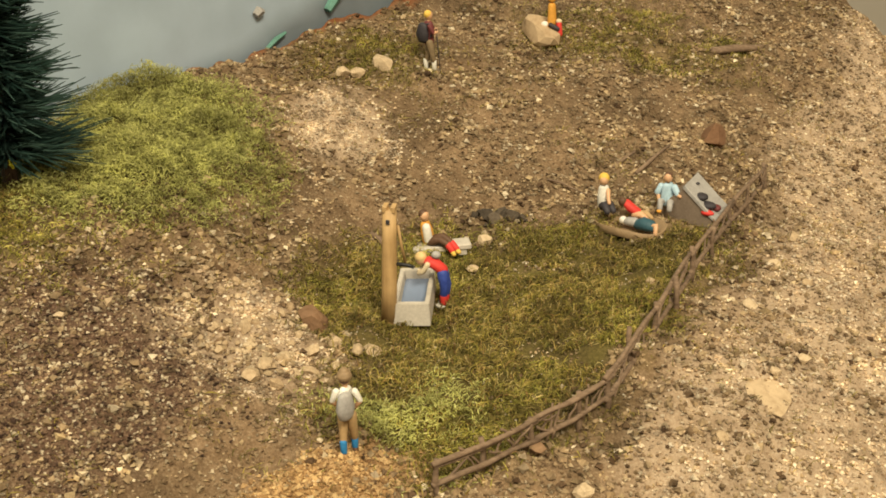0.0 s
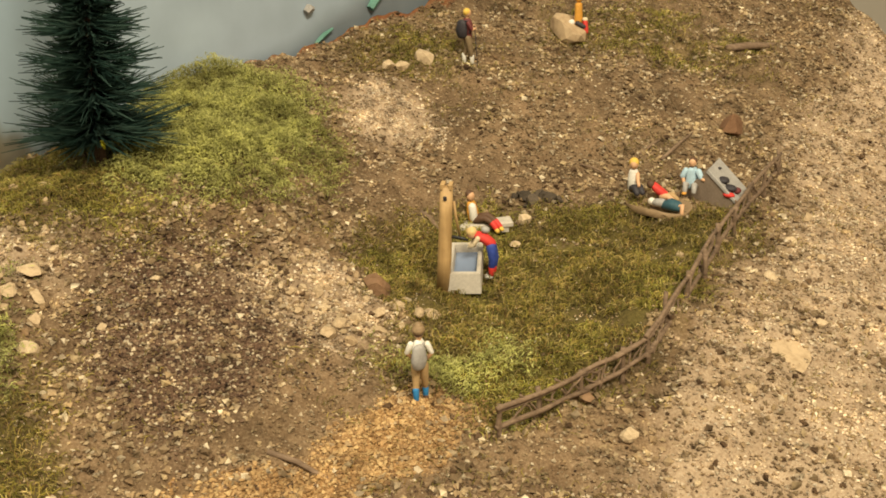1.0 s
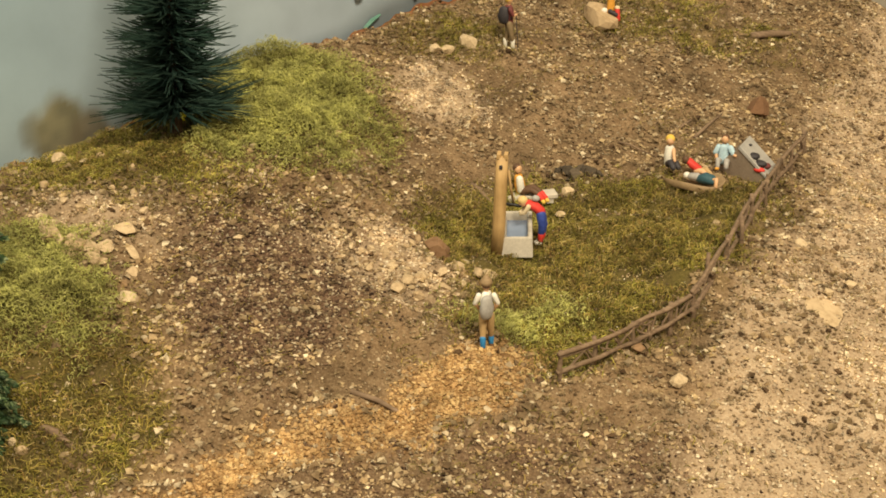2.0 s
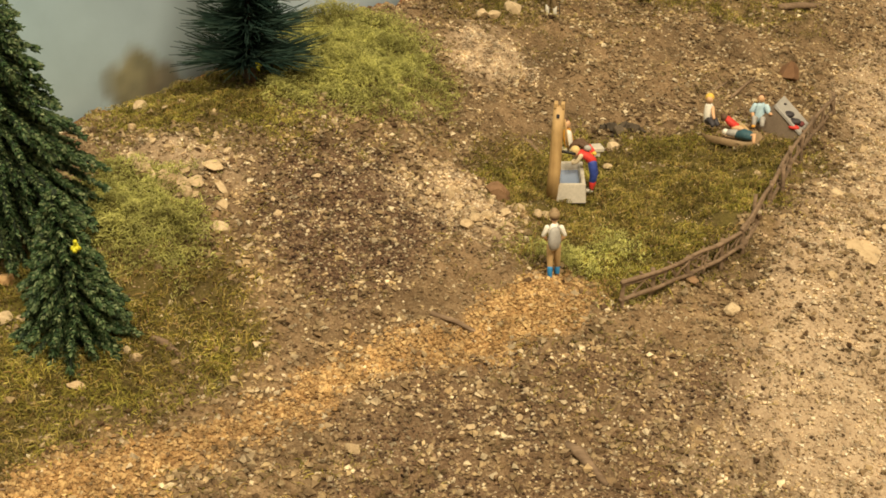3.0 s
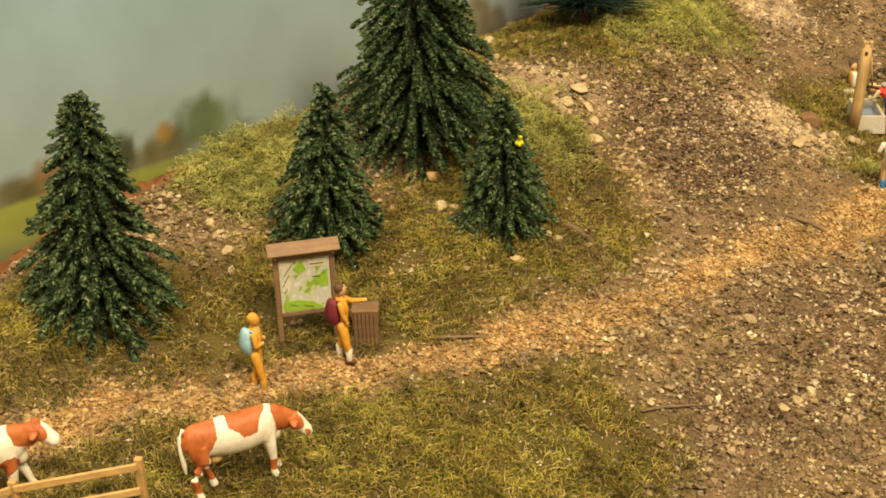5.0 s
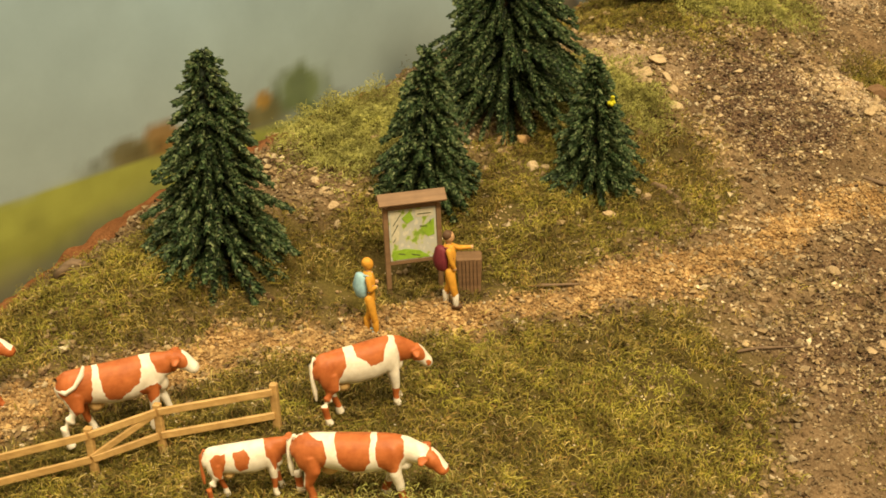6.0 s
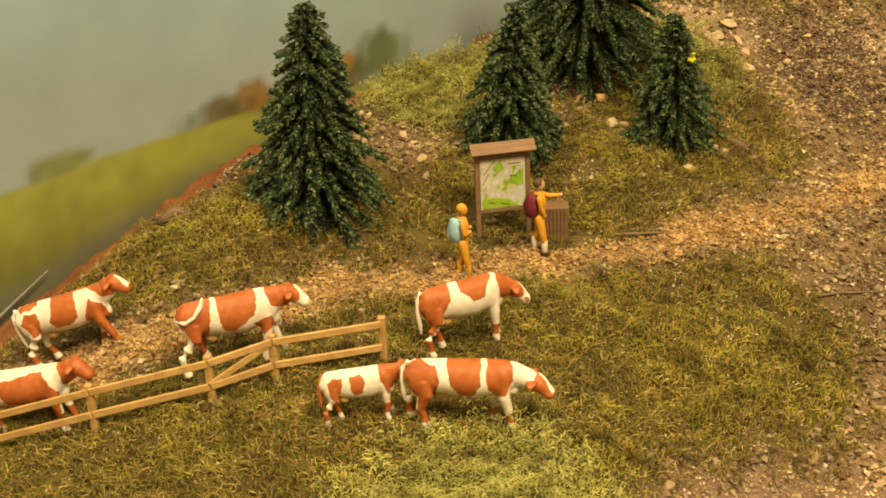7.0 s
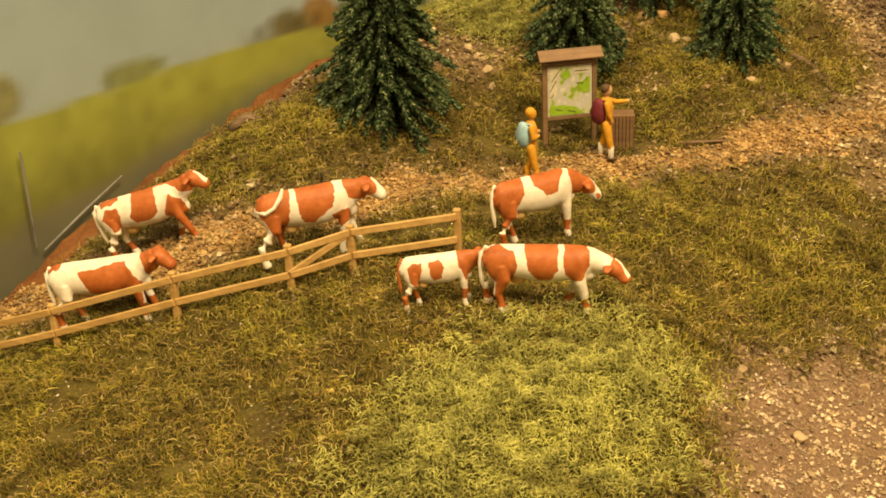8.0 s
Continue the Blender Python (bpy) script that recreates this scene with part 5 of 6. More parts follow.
cow(0.0058, -0.0425, 26.2, 38, [[(-13, 16), (-5, 16), (-5.4, 12.5), (-7, 10), (-8.6, 7), (-10, 5.6), (-13, 5.2)], [(-2.6, 17), (5, 17), (6.4, 15.2), (3.8, 13.4), (3.4, 11.3), (0.4, 11), (-0.6, 12.6), (-2.2, 13.6)], [(7.6, 14), (9.4, 17), (16, 15), (16, 4), (11, 8), (8.4, 9.6)]],
    "red and white painted cow figurine stepping onto the trail", 3, (-0.8, 3.2, 0.2, 1.8), 3.6, -1.0, "white", (1.5, 4.2), None, False, 1.15)
cow(0.0130, -0.0718, 30.0, 8, [[(-12.6, 13), (-10, 15), (-6.4, 14.4), (-5.6, 11.5), (-6.5, 8), (-7.2, 4.5), (-8.2, 2.5), (-9.8, 3.5), (-9.6, 7), (-11.6, 10)], [(-4.2, 16), (2.2, 16), (2, 11), (0.6, 8.2), (-1.6, 8.2), (-3.4, 11)], [(3.6, 16), (8.0, 14.4), (8.0, 11.5), (6.8, 8.4), (5.4, 7.8), (4.0, 9.5), (3.4, 13)], [(11.2, 11), (12.6, 12.4), (13.6, 9), (12.4, 6.4), (11.0, 8.5)]],
    "large red and white painted cow figurine on the grass", 5, (1.2, -2.0, 1.6, -2.2), 3.2, -0.8, "blaze", (1.2, 3.6), None, False, 0.89)
cow(-0.0083, -0.0742, 19.8, 26, [[(-10.5, 12.5), (-9, 13.8), (-6.5, 13.5), (-6.8, 10), (-8, 7.6), (-9.5, 9)], [(-3.8, 13.5), (-1, 14.2), (0.2, 12), (-0.5, 9.4), (-2.5, 8.8), (-3.8, 10.5)], [(4.4, 17), (17, 18), (17, 8), (9.5, 9.5), (7, 8), (5, 12)]],
    "small red and white painted calf figurine beside the large cow", 7, (-1.2, 3.0, 0.4, 2.4), 0.4, -0.6, "red", (2.2, 5.4), None, True, 1.15)
cow(-0.0400, -0.0592, 29.0, 26, [[(-12.6, 14.2), (-11, 16), (-4.8, 16), (-5.2, 12), (-6.5, 8), (-7.5, 4), (-8.5, 2.5), (-9.4, 6), (-10.4, 10), (-12.4, 12)], [(-3.2, 17), (4.0, 17), (4.8, 14), (4.5, 12), (1.5, 9.8), (-0.4, 8.4), (-2.6, 8.8), (-3, 12)], [(3.5, 8.8), (7, 10.2), (7.6, 8.2), (5, 6.2)], [(6.7, 17), (16, 18), (16, 10), (10, 11), (7.8, 12)]],
    "red and white painted cow figurine behind the pasture fence", 9, (-2.6, 2.4, -1.6, 2.6), 0.9, -0.8, "white", None, [(-12.0, -1.0, 11.9), (-10.4, -2.9, 11.9), (-8.4, -3.25, 13.0), (-6.6, -2.7, 14.9), (-6.0, -2.2, 16.2)], False, 1.08)
cow(-0.0815, -0.0530, 29.5, 13, [[(-10.5, 14.6), (-5.5, 15.5), (-6, 14.7), (-10, 13.9)], [(-10.2, 11.5), (-9, 13.2), (-6.4, 13.2), (-6, 11), (-7.4, 8.4), (-8.8, 8.6)], [(-2.6, 17), (2.6, 17), (3.2, 12.6), (2.6, 10.2), (0.2, 8.8), (-2.8, 9), (-3.6, 10.6), (-2.4, 13)], [(0, 16.5), (0, 18), (17, 19), (17, 11), (9.8, 12.4), (8.6, 13.8), (6.5, 15), (3, 15.2)], [(6.4, 12.8), (8.6, 11), (9, 8), (9, 4), (8, 2), (6, 4), (4.2, 8.6), (5.2, 11)]],
    "red and white painted cow figurine at the field's edge", 11, (-1.6, 1.6, 2.4, -2.4), -0.4, -0.5, "blaze", (1.5, 3.6))
cow(-0.0838, -0.0745, 30.0, 14, [[(-4.8, 13.4), (5, 14.4), (7.6, 9), (7, 5), (6.4, 1.6), (4.6, 4), (4.2, 7), (-3, 8.2)], [(8.4, 17.5), (17, 19), (17, 9), (10.5, 10.8), (9.4, 10.5)], [(-13, 16), (-8, 16), (-10, 14.2), (-12, 13.6)]],
    "white painted cow figurine with a red saddle behind the pasture fence", 13, (-1.8, 1.8, 0.6, 2.6), -0.2, -0.9, "red", (1.5, 4.6))


# ---- pasture fence ----
def pasture_fence():
    tops = [(-0.0101, -0.0543), (-0.0313, -0.0636), (-0.0430, -0.0707), (-0.0668, -0.0785), (-0.0966, -0.0804), (-0.1261, -0.0799)]
    b = empty("pasture_fence", pose(tops[2][0], tops[2][1], ground(*tops[2])), "ochre wooden pasture fence with a braced gate panel", "fence")
    inv = b.matrix_world.inverted()
    P = [Vector((x, y, ground(x, y))) for x, y in tops]
    for p in P:
        m = inv @ Matrix.Translation(p)
        part("post", one_box(0, 0, 0.0050, 0.0016, 0.0014, 0.0118, 0.0002, m), M["wood_ochre"], b)

    def rail(a, c, w=0.0016, name="rail"):
        d = c - a
        m = inv @ Matrix.Translation((a + c) / 2) @ d.to_track_quat("X", "Z").to_matrix().to_4x4()
        part(name, one_box(0, 0, 0, d.length - 0.0004, 0.0007, w, 0.00015, m), M["wood_ochre"], b)
    off = Vector((0.0002, -0.0008, 0))
    for a, c in zip(P, P[1:]):
        for h in (0.0040, 0.0094):
            rail(a + off + Vector((0, 0, h)), c + off + Vector((0, 0, h)))
    rail(P[1] + Vector((0, -0.0008, 0.0092)), P[2] + Vector((0, -0.0008, 0.0042)), 0.0014, "brace")


pasture_fence()


# ---- twig fence round the meadow ----
def twig_fence():
    line = [(159.5, 120.6), (166.1, 130.7), (176.1, 138.6), (185.0, 147.0), (190.9, 152.7), (195.4, 166.9), (200.8, 182.9), (205.5, 196.6), (209.8, 216.8), (215.7, 234.8), (221.9, 257.2), (227.5, 272.9), (233.4, 291.1)]
    rng = np.random.RandomState(21)
    b = empty("twig_fence", pose(0.1909, 0.1527, ground(0.1909, 0.1527)), "weathered brown twig fence along the meadow", "fence")
    inv = b.matrix_world.inverted()
    P = [Vector((x / 1000, y / 1000, ground(x / 1000, y / 1000))) for x, y in line]

    def stick(name, a, c, r0, r1):
        mid = (a + c) / 2 + Vector(rng.uniform(-0.0006, 0.0006, 3))
        q1, q2 = a.lerp(mid, 0.5) + Vector(rng.uniform(-0.0003, 0.0003, 3)), mid.lerp(c, 0.5) + Vector(rng.uniform(-0.0003, 0.0003, 3))
        V, Fc = tube([inv @ v for v in (a, q1, mid, q2, c)], [r0, r0 * rng.uniform(0.8, 1.15), (r0 + r1) / 2, r1 * rng.uniform(0.85, 1.2), r1], 7)
        mesh_object(name, V, Fc, M["twig"], b, None, True)
    for p in P:
        h = rng.uniform(0.0080, 0.0100)
        stick("post", p + Vector((0, 0, -0.001)), p + Vector((rng.uniform(-0.0006, 0.0006), rng.uniform(-0.0006, 0.0006), h)), 0.0008, 0.0006)
    up = lambda v, h, j=0.0004: v + Vector((rng.uniform(-j, j), rng.uniform(-j, j), h + rng.uniform(-j, j)))
    K = P[::2]
    for a, c in zip(K, K[1:]):
        d = (c - a).normalized() * 0.0015
        for h, r in ((0.0026, 0.00066), (0.0076, 0.00062), (0.0070, 0.00036)):
            stick("rail", up(a - d, h), up(c + d, h), r, r * 0.85)
        # thin twigs woven between the rails
        for _ in range(9):
            u = rng.uniform(0, 0.85)
            v = u + rng.uniform(0.08, 0.30)
            lo, hi = rng.uniform(0.0004, 0.003), rng.uniform(0.0055, 0.0086)
            if rng.rand() < 0.5:
                lo, hi = hi, lo
            stick("brace", up(a.lerp(c, u), lo, 0.0007), up(a.lerp(c, min(v, 1.0)), hi, 0.0007), 0.0003, 0.00022)


twig_fence()


def twig(x0, y0, x1, y1, r, label="dry brown twig lying on the ground", lift=0.0004):
    a, c = Vector((x0, y0, ground(x0, y0) + lift)), Vector((x1, y1, ground(x1, y1) + lift))
    m = (a + c) / 2
    m.z = max(m.z, ground(m.x, m.y) + lift) + 0.0003
    V, Fc = tube([a - m, Vector((0, 0, 0)) + (a - m) * 0.4 + Vector((0.0004, 0.0003, 0.0002)), Vector((0, 0, 0)), c - m], [r, r * 1.1, r * 0.9, r * 0.5], 7)
    ob = mesh_object("twig", V, Fc, M["twig"], None, None, True)
    ob.matrix_world = Matrix.Translation(m)
    tagged(ob, label, "twig")


twig(0.1130, 0.0994, 0.1329, 0.0964, 0.0006)
twig(0.0551, 0.0660, 0.0656, 0.0629, 0.0009, "thick brown twig lying on the grass")
twig(0.0803, 0.0054, 0.0953, 0.0129, 0.00035, "thin light-brown twig lying on the grass", 0.0007)
twig(0.1479, 0.0657, 0.1570, 0.0568, 0.0013, "broken piece of brown bark on the scree")
twig(0.1950, 0.2757, 0.2059, 0.2969, 0.0006)
twig(0.1694, 0.2662, 0.1823, 0.2639, 0.0003)
twig(0.1881, 0.2784, 0.1960, 0.2913, 0.0005)
twig(0.2198, 0.3674, 0.2480, 0.3880, 0.0014, "pale fallen log on the upper slope")
twig(0.0286, 0.0182, 0.0418, 0.0182, 0.0004)
twig(-0.0840, -0.0078, -0.0754, -0.0049, 0.0013, "short pale stick at the edge of the earth")
twig(0.1246, 0.2267, 0.1335, 0.2205, 0.0008)


# ---- stones ----
def stone_mesh(seed, flat):
    rng = np.random.RandomState(seed)
    bm = bmesh.new()
    bmesh.ops.create_icosphere(bm, subdivisions=2, radius=1.0)
    dirs = [Vector(rng.normal(size=3)).normalized() for _ in range(11)]
    cuts = rng.uniform(0.42, 0.78, 11)
    for v in bm.verts:
        for d, c in zip(dirs, cuts):
            over = v.co.dot(d) - c
            if over > 0:
                v.co -= d * over
        v.co *= 1 + rng.uniform(-0.025, 0.025)
        v.co.z *= flat
    me = bpy.data.meshes.new("stone")
    bm.to_mesh(me)
    bm.free()
    return me


STONES = {}


def stone(x, y, size, material="stone", seed=0, flat=0.7, label="pale limestone chip lying on the ground", name="stone", group="loose stones"):
    key = (seed % 8, flat, material)
    if key not in STONES:
        STONES[key] = stone_mesh(100 + key[0], flat)
        STONES[key].materials.append(M[material])
    ob = new(name, STONES[key])
    r = size / 2000 * 1.6
    e = 0.004
    gx = (ground(x / 1000 + e, y / 1000) - ground(x / 1000 - e, y / 1000)) / (2 * e)
    gy = (ground(x / 1000, y / 1000 + e) - ground(x / 1000, y / 1000 - e)) / (2 * e)
    lie = Vector((0, 0, 1)).rotation_difference(Vector((-gx, -gy, 1))).to_matrix().to_4x4()
    ob.matrix_world = pose(x / 1000, y / 1000, ground(x / 1000, y / 1000) + r * flat * 0.55) @ lie @ pose(0, 0, 0, 8 * math.sin(seed) * flat, 8 * math.cos(seed * 3) * flat, seed * 47) @ Matrix.Diagonal((r, r * (0.65 + 0.3 * ((seed * 37) % 10) / 10), r, 1))
    return tagged(ob, label, "stone", group)


def lay_stones():
    rng = np.random.RandomState(5)
    k = 0
    for x, y, s in ((76.3, 140.9, 2.4), (70.2, 122.0, 2.0), (83.8, 148.1, 2.2), (45.4, 121.2, 4.4), (48.5, 123.2, 3.6), (40.4, 120.5, 3.4), (36.1, 123.5, 3.0), (54.5, 124.2, 3.2), (49.5, 118.0, 3.0), (42.5, 122.1, 3.8), (39.5, 123.8, 4.6), (34.5, 123.6, 4.0), (51.2, 129.7, 5.0), (42.1, 118.5, 3.8), (47.2, 117.3, 3.2), (37.4, 119.2, 3.6), (44.2, 127.7, 3.4), (32.5, 126.4, 3.6), (57.1, 116.4, 3.2), (59.3, 108.6, 4.2),
                    (45.9, 45.5, 3.6), (23.3, 62.2, 2.8), (26.4, 63.5, 2.2), (121.0, 152.0, 3.0), (125.0, 160.0, 3.6), (118.0, 146.2, 3.4), (129.0, 165.0, 3.2), (117.5, 140.4, 3.4), (113.0, 152.2, 2.6), (110.0, 160.0, 2.8), (122.0, 141.2, 2.6), (127.0, 150.0, 3.4), (131.0, 154.8, 3.0), (134.0, 163.8, 3.0), (137.1, 166.6, 4.0),
                    (17.1, 171.1, 3.6), (26.4, 164.3, 2.0), (31.6, 165.0, 2.2), (38.0, 168.5, 2.4), (25.9, 149.2, 2.6), (43.4, 157.0, 2.0), (22.7, 146.8, 2.4), (154.5, 236.2, 3.6), (153.5, 221.7, 3.2), (159.2, 212.2, 1.8), (115.5, 301.1, 6.0), (108.7, 292.0, 4.0), (104.7, 289.4, 3.6), (35.7, 61.1, 1.8), (51.7, 59.4, 1.9), (54.7, 57.6, 2.2), (114.7, 24.9, 2.2), (126.9, 64.7, 2.2), (103.7, 50.5, 3.0),
                    (-23.4, 28.5, 2.6), (-27.0, 33.1, 2.4), (-21.2, 24.9, 2.0), (-31.3, 36.8, 2.2), (-47.6, 50.1, 2.4), (60.0, -58.0, 2.2), (63.9, -86.1, 3.2), (71.9, -71.7, 2.0), (52.1, -72.8, 2.4), (48.6, -88.9, 2.0), (224.6, 211.5, 3.0), (231.9, 239.5, 3.6), (240.8, 228.5, 3.0), (214.9, 149.6, 2.6), (235.3, 186.6, 3.2), (227.8, 173.8, 2.6), (247.9, 298.9, 4.0), (239.7, 259.8, 3.6), (199.8, 211.4, 2.4), (30.7, -97.1, 1.6), (38.7, -91.0, 1.8), (117.8, 29.9, 2.6), (111.5, 21.2, 2.4)):
        stone(x, y, s, "stone", k, (0.7, 0.5, 0.85)[k % 3])
        k += 1
    for x, y, s in ((18.8, 74.9, 3.4), (13.1, 72.4, 3.2)):
        stone(x, y, s, "cork", k, 0.85, "round tan stone under the fir tree")
        k += 1
    stone(122.5, 171.8, 6.8, "stone_brown", 3, 0.7, "glossy brown boulder at the meadow's edge", "boulder", "boulders")
    stone(218.7, 306.3, 7.0, "stone_brown", 5, 0.95, "reddish brown boulder on the upper slope", "boulder", "boulders")
    for i, (dx, dy, sz) in enumerate(((-4, 1, 4.6), (-1, -2, 5), (3, -1, 4.8), (5, 1.5, 4.2), (0, 2, 5.4), (-6, -1, 3), (1.5, 0, 5), (-2.5, 0, 4.8), (6.5, -0.5, 2.6), (-5, 2.5, 2.4), (2.5, -3, 2.6), (-3, -3, 2.2), (4, 2.8, 2.4))):
        stone(157.5 + 1.2 * dx, 246.5 + dy, 0.72 * sz, "stone_dark", 20 + i, 0.8, "dark slate shard in the rock pile", "rock_shard", "dark rock pile")
    stone(159.9, 355.2, 13.5, "stone", 6, 0.5, "tan boulder with a climber sitting on it", "boulder", "boulders")
    stone(225.5, 167.3, 12.0, "stone", 2, 0.07, "thin flat pale stone slab on the sandy slope", "stone_slab", "boulders")
    stone(176.1, 138.9, 4.0, "stone_brown", 7, 0.7, "brown stone beside the twig fence", "boulder", "boulders")
    stone(187.2, 129.1, 3.4, "stone", 1, 0.8)
    for poly, n, lo, hi in ((LIGHT_BED, 90, 0.8, 2.0), (DARK_BED, 20, 0.7, 1.4), (SCREE, 36, 0.7, 1.7), (PALE_SIDE, 50, 0.8, 2.1), (BARE, 24, 0.9, 1.8), (TAN_BED, 22, 0.8, 2.0)):
        xs, ys = [p[0] for p in poly], [p[1] for p in poly]
        done = 0
        while done < n:
            x, y = rng.uniform(min(xs), max(xs)), rng.uniform(min(ys), max(ys))
            if inside(poly, np.array([x / 1000]), np.array([y / 1000]))[0] and in_view(np.array([x / 1000]), np.array([y / 1000]))[0]:
                stone(x, y, rng.uniform(lo, hi), "stone", k, (0.7, 0.5, 0.85)[k % 3], "small pale limestone pebble on the gravel", "pebble", "small pebbles")
                k += 1
                done += 1


lay_stones()
flower(0.0510, 0.1790, 0.0365, "tiny yellow-green flower tuft under the bristle fir")
flower(0.0452, 0.0562, 0.0325, "tiny yellow flower tuft beside the small fir")


# ---- loose gravel and grass ----
def scatter(rng, n, test):
    out = []
    while sum(len(o) for o in out) < n:
        p = rng.uniform((-0.15, -0.15), (0.30, 0.45), (n, 2))
        p = p[in_view(p[:, 0], p[:, 1])]
        out.append(p[test(p[:, 0], p[:, 1])])
    return np.concatenate(out)[:n]


def grains(name, seed, n, test, material, lo, hi, label, category, flat=0.75):
    rng = np.random.RandomState(seed)
    p = scatter(rng, n, test)
    z = land(p[:, 0], p[:, 1])
    size = lo + (hi - lo) * rng.rand(n) ** 1.7
    octa = np.array([(1, 0, 0), (-1, 0, 0), (0, 1, 0), (0, -1, 0), (0, 0, 1), (0, 0, -1)], float)
    v = octa[None] * rng.uniform(0.55, 1.15, (n, 6, 1)) + rng.uniform(-0.28, 0.28, (n, 6, 3))
    q = rng.normal(size=(n, 4))
    q /= np.linalg.norm(q, axis=1, keepdims=True)
    w, x, y, zz = q.T
    R = np.stack([np.stack([1 - 2 * (y * y + zz * zz), 2 * (x * y - zz * w), 2 * (x * zz + y * w)], 1), np.stack([2 * (x * y + zz * w), 1 - 2 * (x * x + zz * zz), 2 * (y * zz - x * w)], 1), np.stack([2 * (x * zz - y * w), 2 * (y * zz + x * w), 1 - 2 * (x * x + y * y)], 1)], 1)
    v = np.einsum("nij,nkj->nki", R, v) * (size[:, None, None] * 0.5)
    v[:, :, 2] *= flat
    v += np.stack([p[:, 0], p[:, 1], z + size * 0.22], 1)[:, None]
    tri = np.array([(0, 2, 4), (2, 1, 4), (1, 3, 4), (3, 0, 4), (2, 0, 5), (1, 2, 5), (3, 1, 5), (0, 3, 5)])
    f = (tri[None] + 6 * np.arange(n)[:, None, None]).reshape(-1, 3)
    ob = mesh_object(name, v.reshape(-1, 3).tolist(), f.tolist(), M[material])
    tagged(ob, label, category, "", "stuff")


def blades(name, seed, n, test, material, lo, hi, width, label, category, rise=0.0007, loft=0.0):
    """Curled fibres of three short pieces each, lying tangled on the ground."""
    rng = np.random.RandomState(seed)
    p = scatter(rng, n, test)
    z = land(p[:, 0], p[:, 1]) + loft * rng.rand(n) * np.clip(0.55 + 0.55 * soft_noise(p[:, 0], p[:, 1], 0.010, 71) + 0.45 * soft_noise(p[:, 0], p[:, 1], 0.004, 73), 0.03, 1.4)
    a, turn = rng.uniform(0, 6.283, n), rng.uniform(-1.1, 1.1, n)
    ln = rng.uniform(lo, hi, n) / 3
    wide = width * rng.uniform(0.7, 1.3, n)
    h = rise * rng.uniform(0.2, 1.6, (3, n))
    at_ = np.stack([p[:, 0], p[:, 1], z + 0.0001], 1)
    rows = []
    for k in range(4):
        side = np.stack([-np.sin(a), np.cos(a), 0.5 * np.sin(3 * a)], 1) * (wide * (1.0, 1.0, 0.85, 0.35)[k])[:, None]
        rows += [at_ - side, at_ + side]
        if k < 3:
            at_ = at_ + np.stack([np.cos(a) * ln, np.sin(a) * ln, (1.0, 0.15, -0.55)[k] * h[k]], 1)
            a = a + turn * rng.uniform(0.4, 1.4, n)
    v = np.stack(rows, 1)
    f4 = np.array([(0, 1, 3), (0, 3, 2), (2, 3, 5), (2, 5, 4), (4, 5, 7), (4, 7, 6)])
    f = (f4[None] + 8 * np.arange(n)[:, None, None]).reshape(-1, 3)
    ob = mesh_object(name, v.reshape(-1, 3).tolist(), f.tolist(), M[material])
    tagged(ob, label, category, "", "stuff")


def chance(v):
    """Keeps points in proportion to a cover's strength."""
    h = np.abs(np.sin(np.arange(len(v)) * 12.9898 + 4.1) * 43758.5453) % 1.0
    return v > h


def only(key, other=()):
    def test(x, y):
        z = zones(x, y)
        v = z[key] * 1.0
        for o in other:
            v = v * (1 - z[o])
        return chance(v)
    return test


def plain(x, y):
    z = zones(x, y)
    return chance(1 - np.maximum.reduce([z["grass"], 0.8 * z["path"], 0.8 * z["pale"], 0.7 * z["dark"], z["bare"], z["earth"]]))


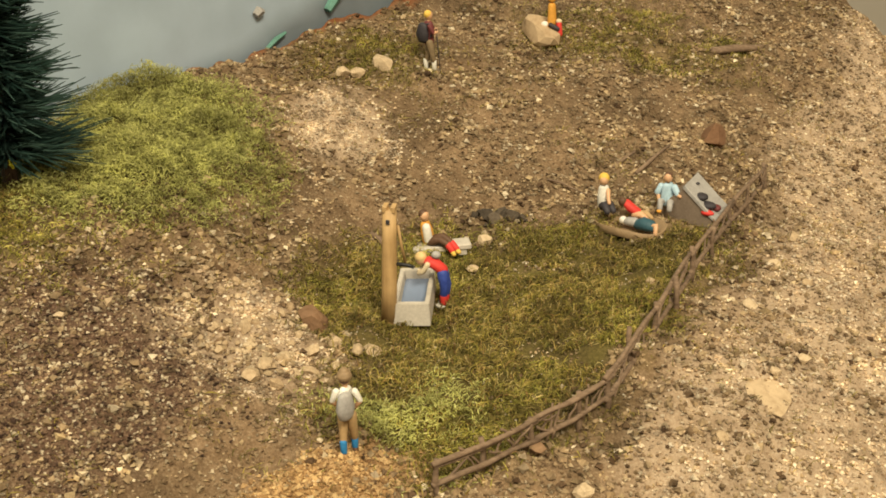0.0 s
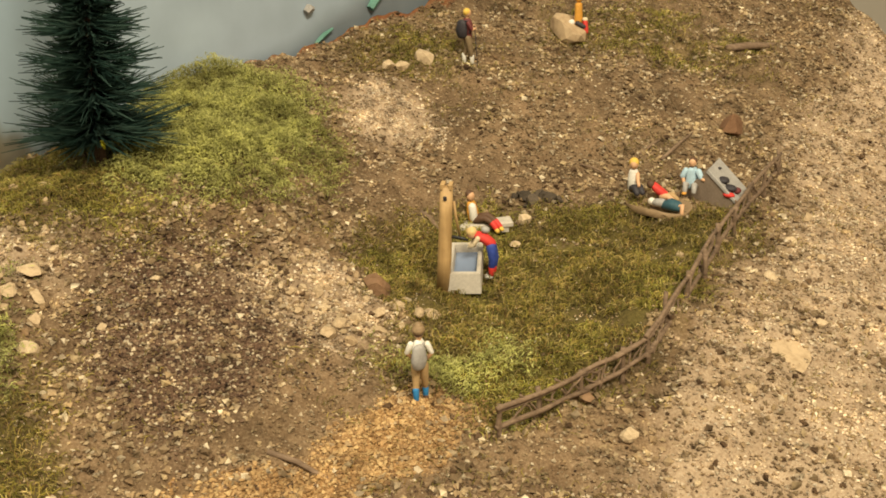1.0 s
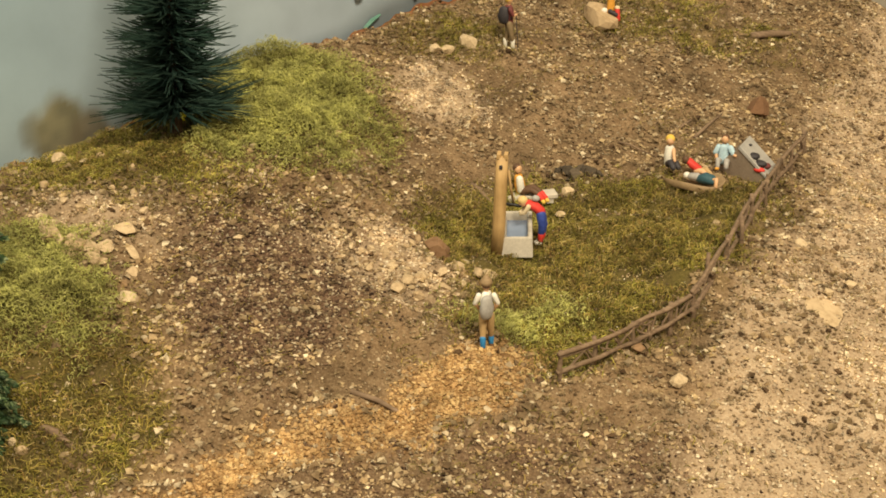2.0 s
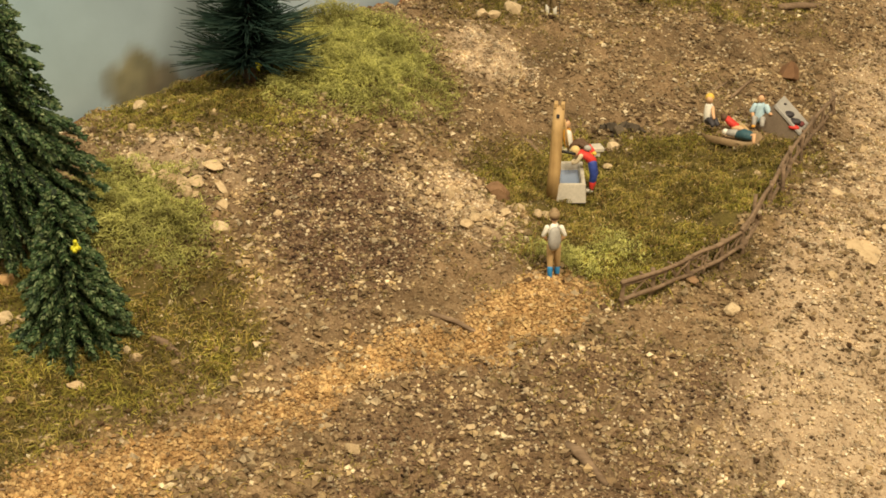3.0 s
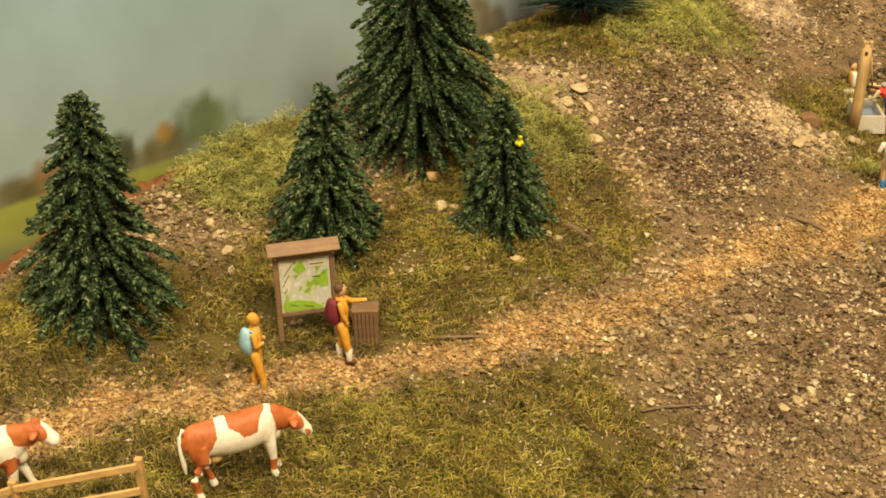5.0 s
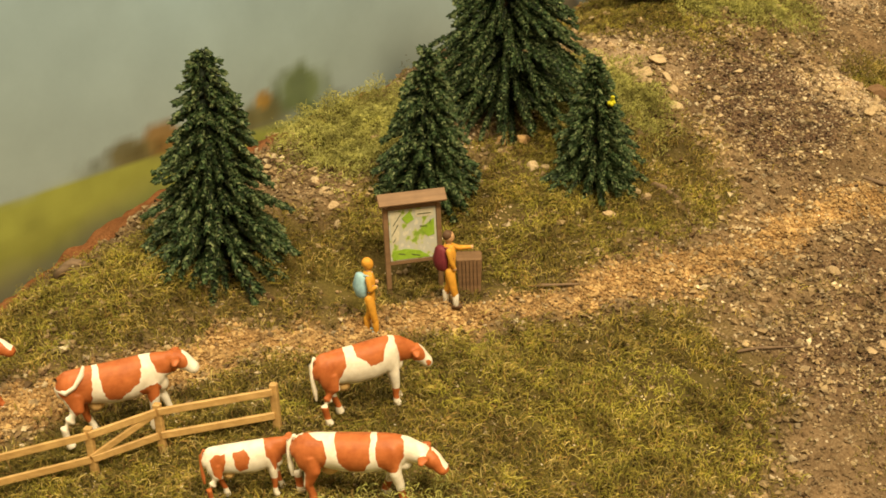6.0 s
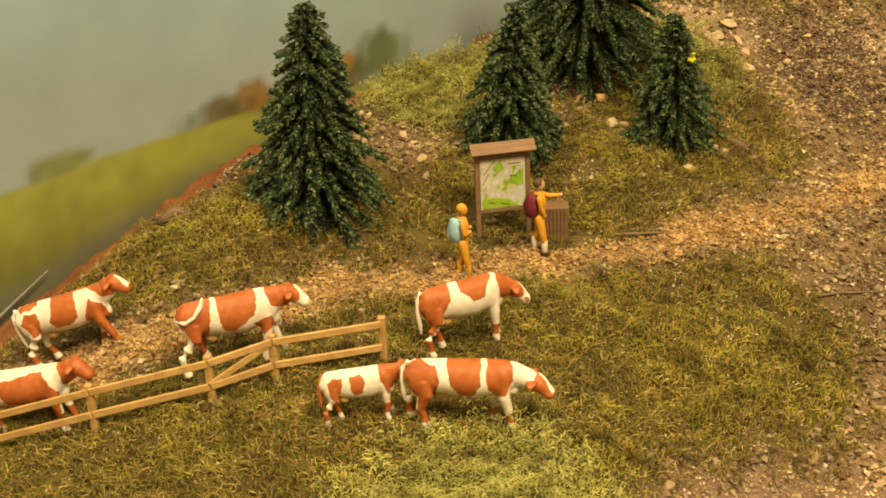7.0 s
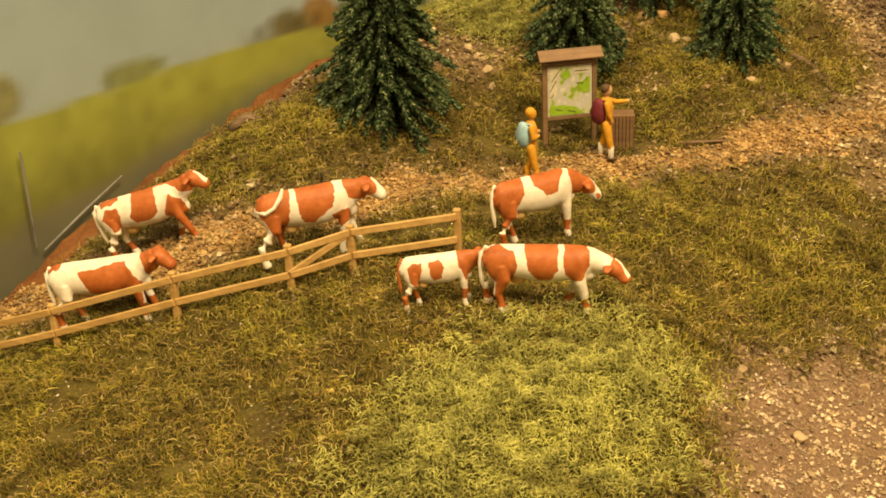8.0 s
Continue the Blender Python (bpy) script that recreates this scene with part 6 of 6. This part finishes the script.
grains("soil_gravel", 31, 78000, plain, "grains_soil", 0.0004, 0.0015, "mixed brown and beige gravel on the slope", "gravel")
grains("soil_crumbs", 38, 22000, lambda x, y: plain(x, y) & (soft_noise(x, y, 0.016, 83) > -0.35), "grains_soil", 0.0011, 0.0028, "coarse brown crumbs of soil on the slope", "gravel")
grains("dark_gravel", 32, 16000, only("dark"), "grains_dark", 0.0004, 0.0015, "dark brown gravel bed with pale specks", "gravel")
grains("pale_gravel", 33, 30000, only("pale"), "grains_pale", 0.0004, 0.0015, "pale sandy gravel", "gravel")
grains("path_chippings", 34, 22000, only("path"), "grains_path", 0.0004, 0.0018, "orange-tan chippings on the trail", "gravel")
grains("bare_grit", 35, 4200, only("bare"), "grains_pale", 0.0004, 0.0015, "pinkish pale grit on the bare patch", "gravel")
grains("grit_in_grass", 36, 3600, only("grass", ("moss",)), "grains_white", 0.0002, 0.0009, "pale grit between the grass fibres", "gravel")
grains("soil_in_grass", 37, 16000, lambda x, y: only("grass", ("moss",))(x, y) & (soft_noise(x, y, 0.012, 91) > -0.2), "grains_soil", 0.0003, 0.0011, "brown soil crumbs between the grass fibres", "gravel")
grains("sand_spot_grit", 39, 5200, lambda x, y: inside(SAND_SPOT, x, y, 0.016) | (inside(LIGHT_BED, x, y, 0.012) & (soft_noise(x, y, 0.005, 33) > 0.2)), "grains_pale", 0.00035, 0.0012, "whitish grit on sandy spots", "gravel")
blades("static_grass", 41, 96000, lambda x, y: only("grass", ("moss",))(x, y) & (soft_noise(x, y, 0.007, 87) > -0.5), "grass", 0.0014, 0.0038, 0.00010, "short olive and straw static grass", "grass", 0.0011)
blades("straw_grass", 44, 27000, lambda x, y: only("grass", ("moss",))(x, y) & (soft_noise(x, y, 0.03, 57) + 0.5 * soft_noise(x, y, 0.01, 59) > 0.06), "grass_yellow", 0.0013, 0.0034, 0.00010, "yellowish static grass in patches", "grass", 0.0009)
blades("moss_tufts", 42, 100000, only("moss"), "moss", 0.0008, 0.0021, 0.00010, "bright yellow-green curly moss tufts", "moss", 0.0005, 0.0058)
blades("grass_in_gravel", 43, 9000, lambda x, y: plain(x, y) & (soft_noise(x, y, 0.02, 77) > 0.1), "grass", 0.0014, 0.0036, 0.00009, "sparse grass fibres on the gravel", "grass", 0.0008)
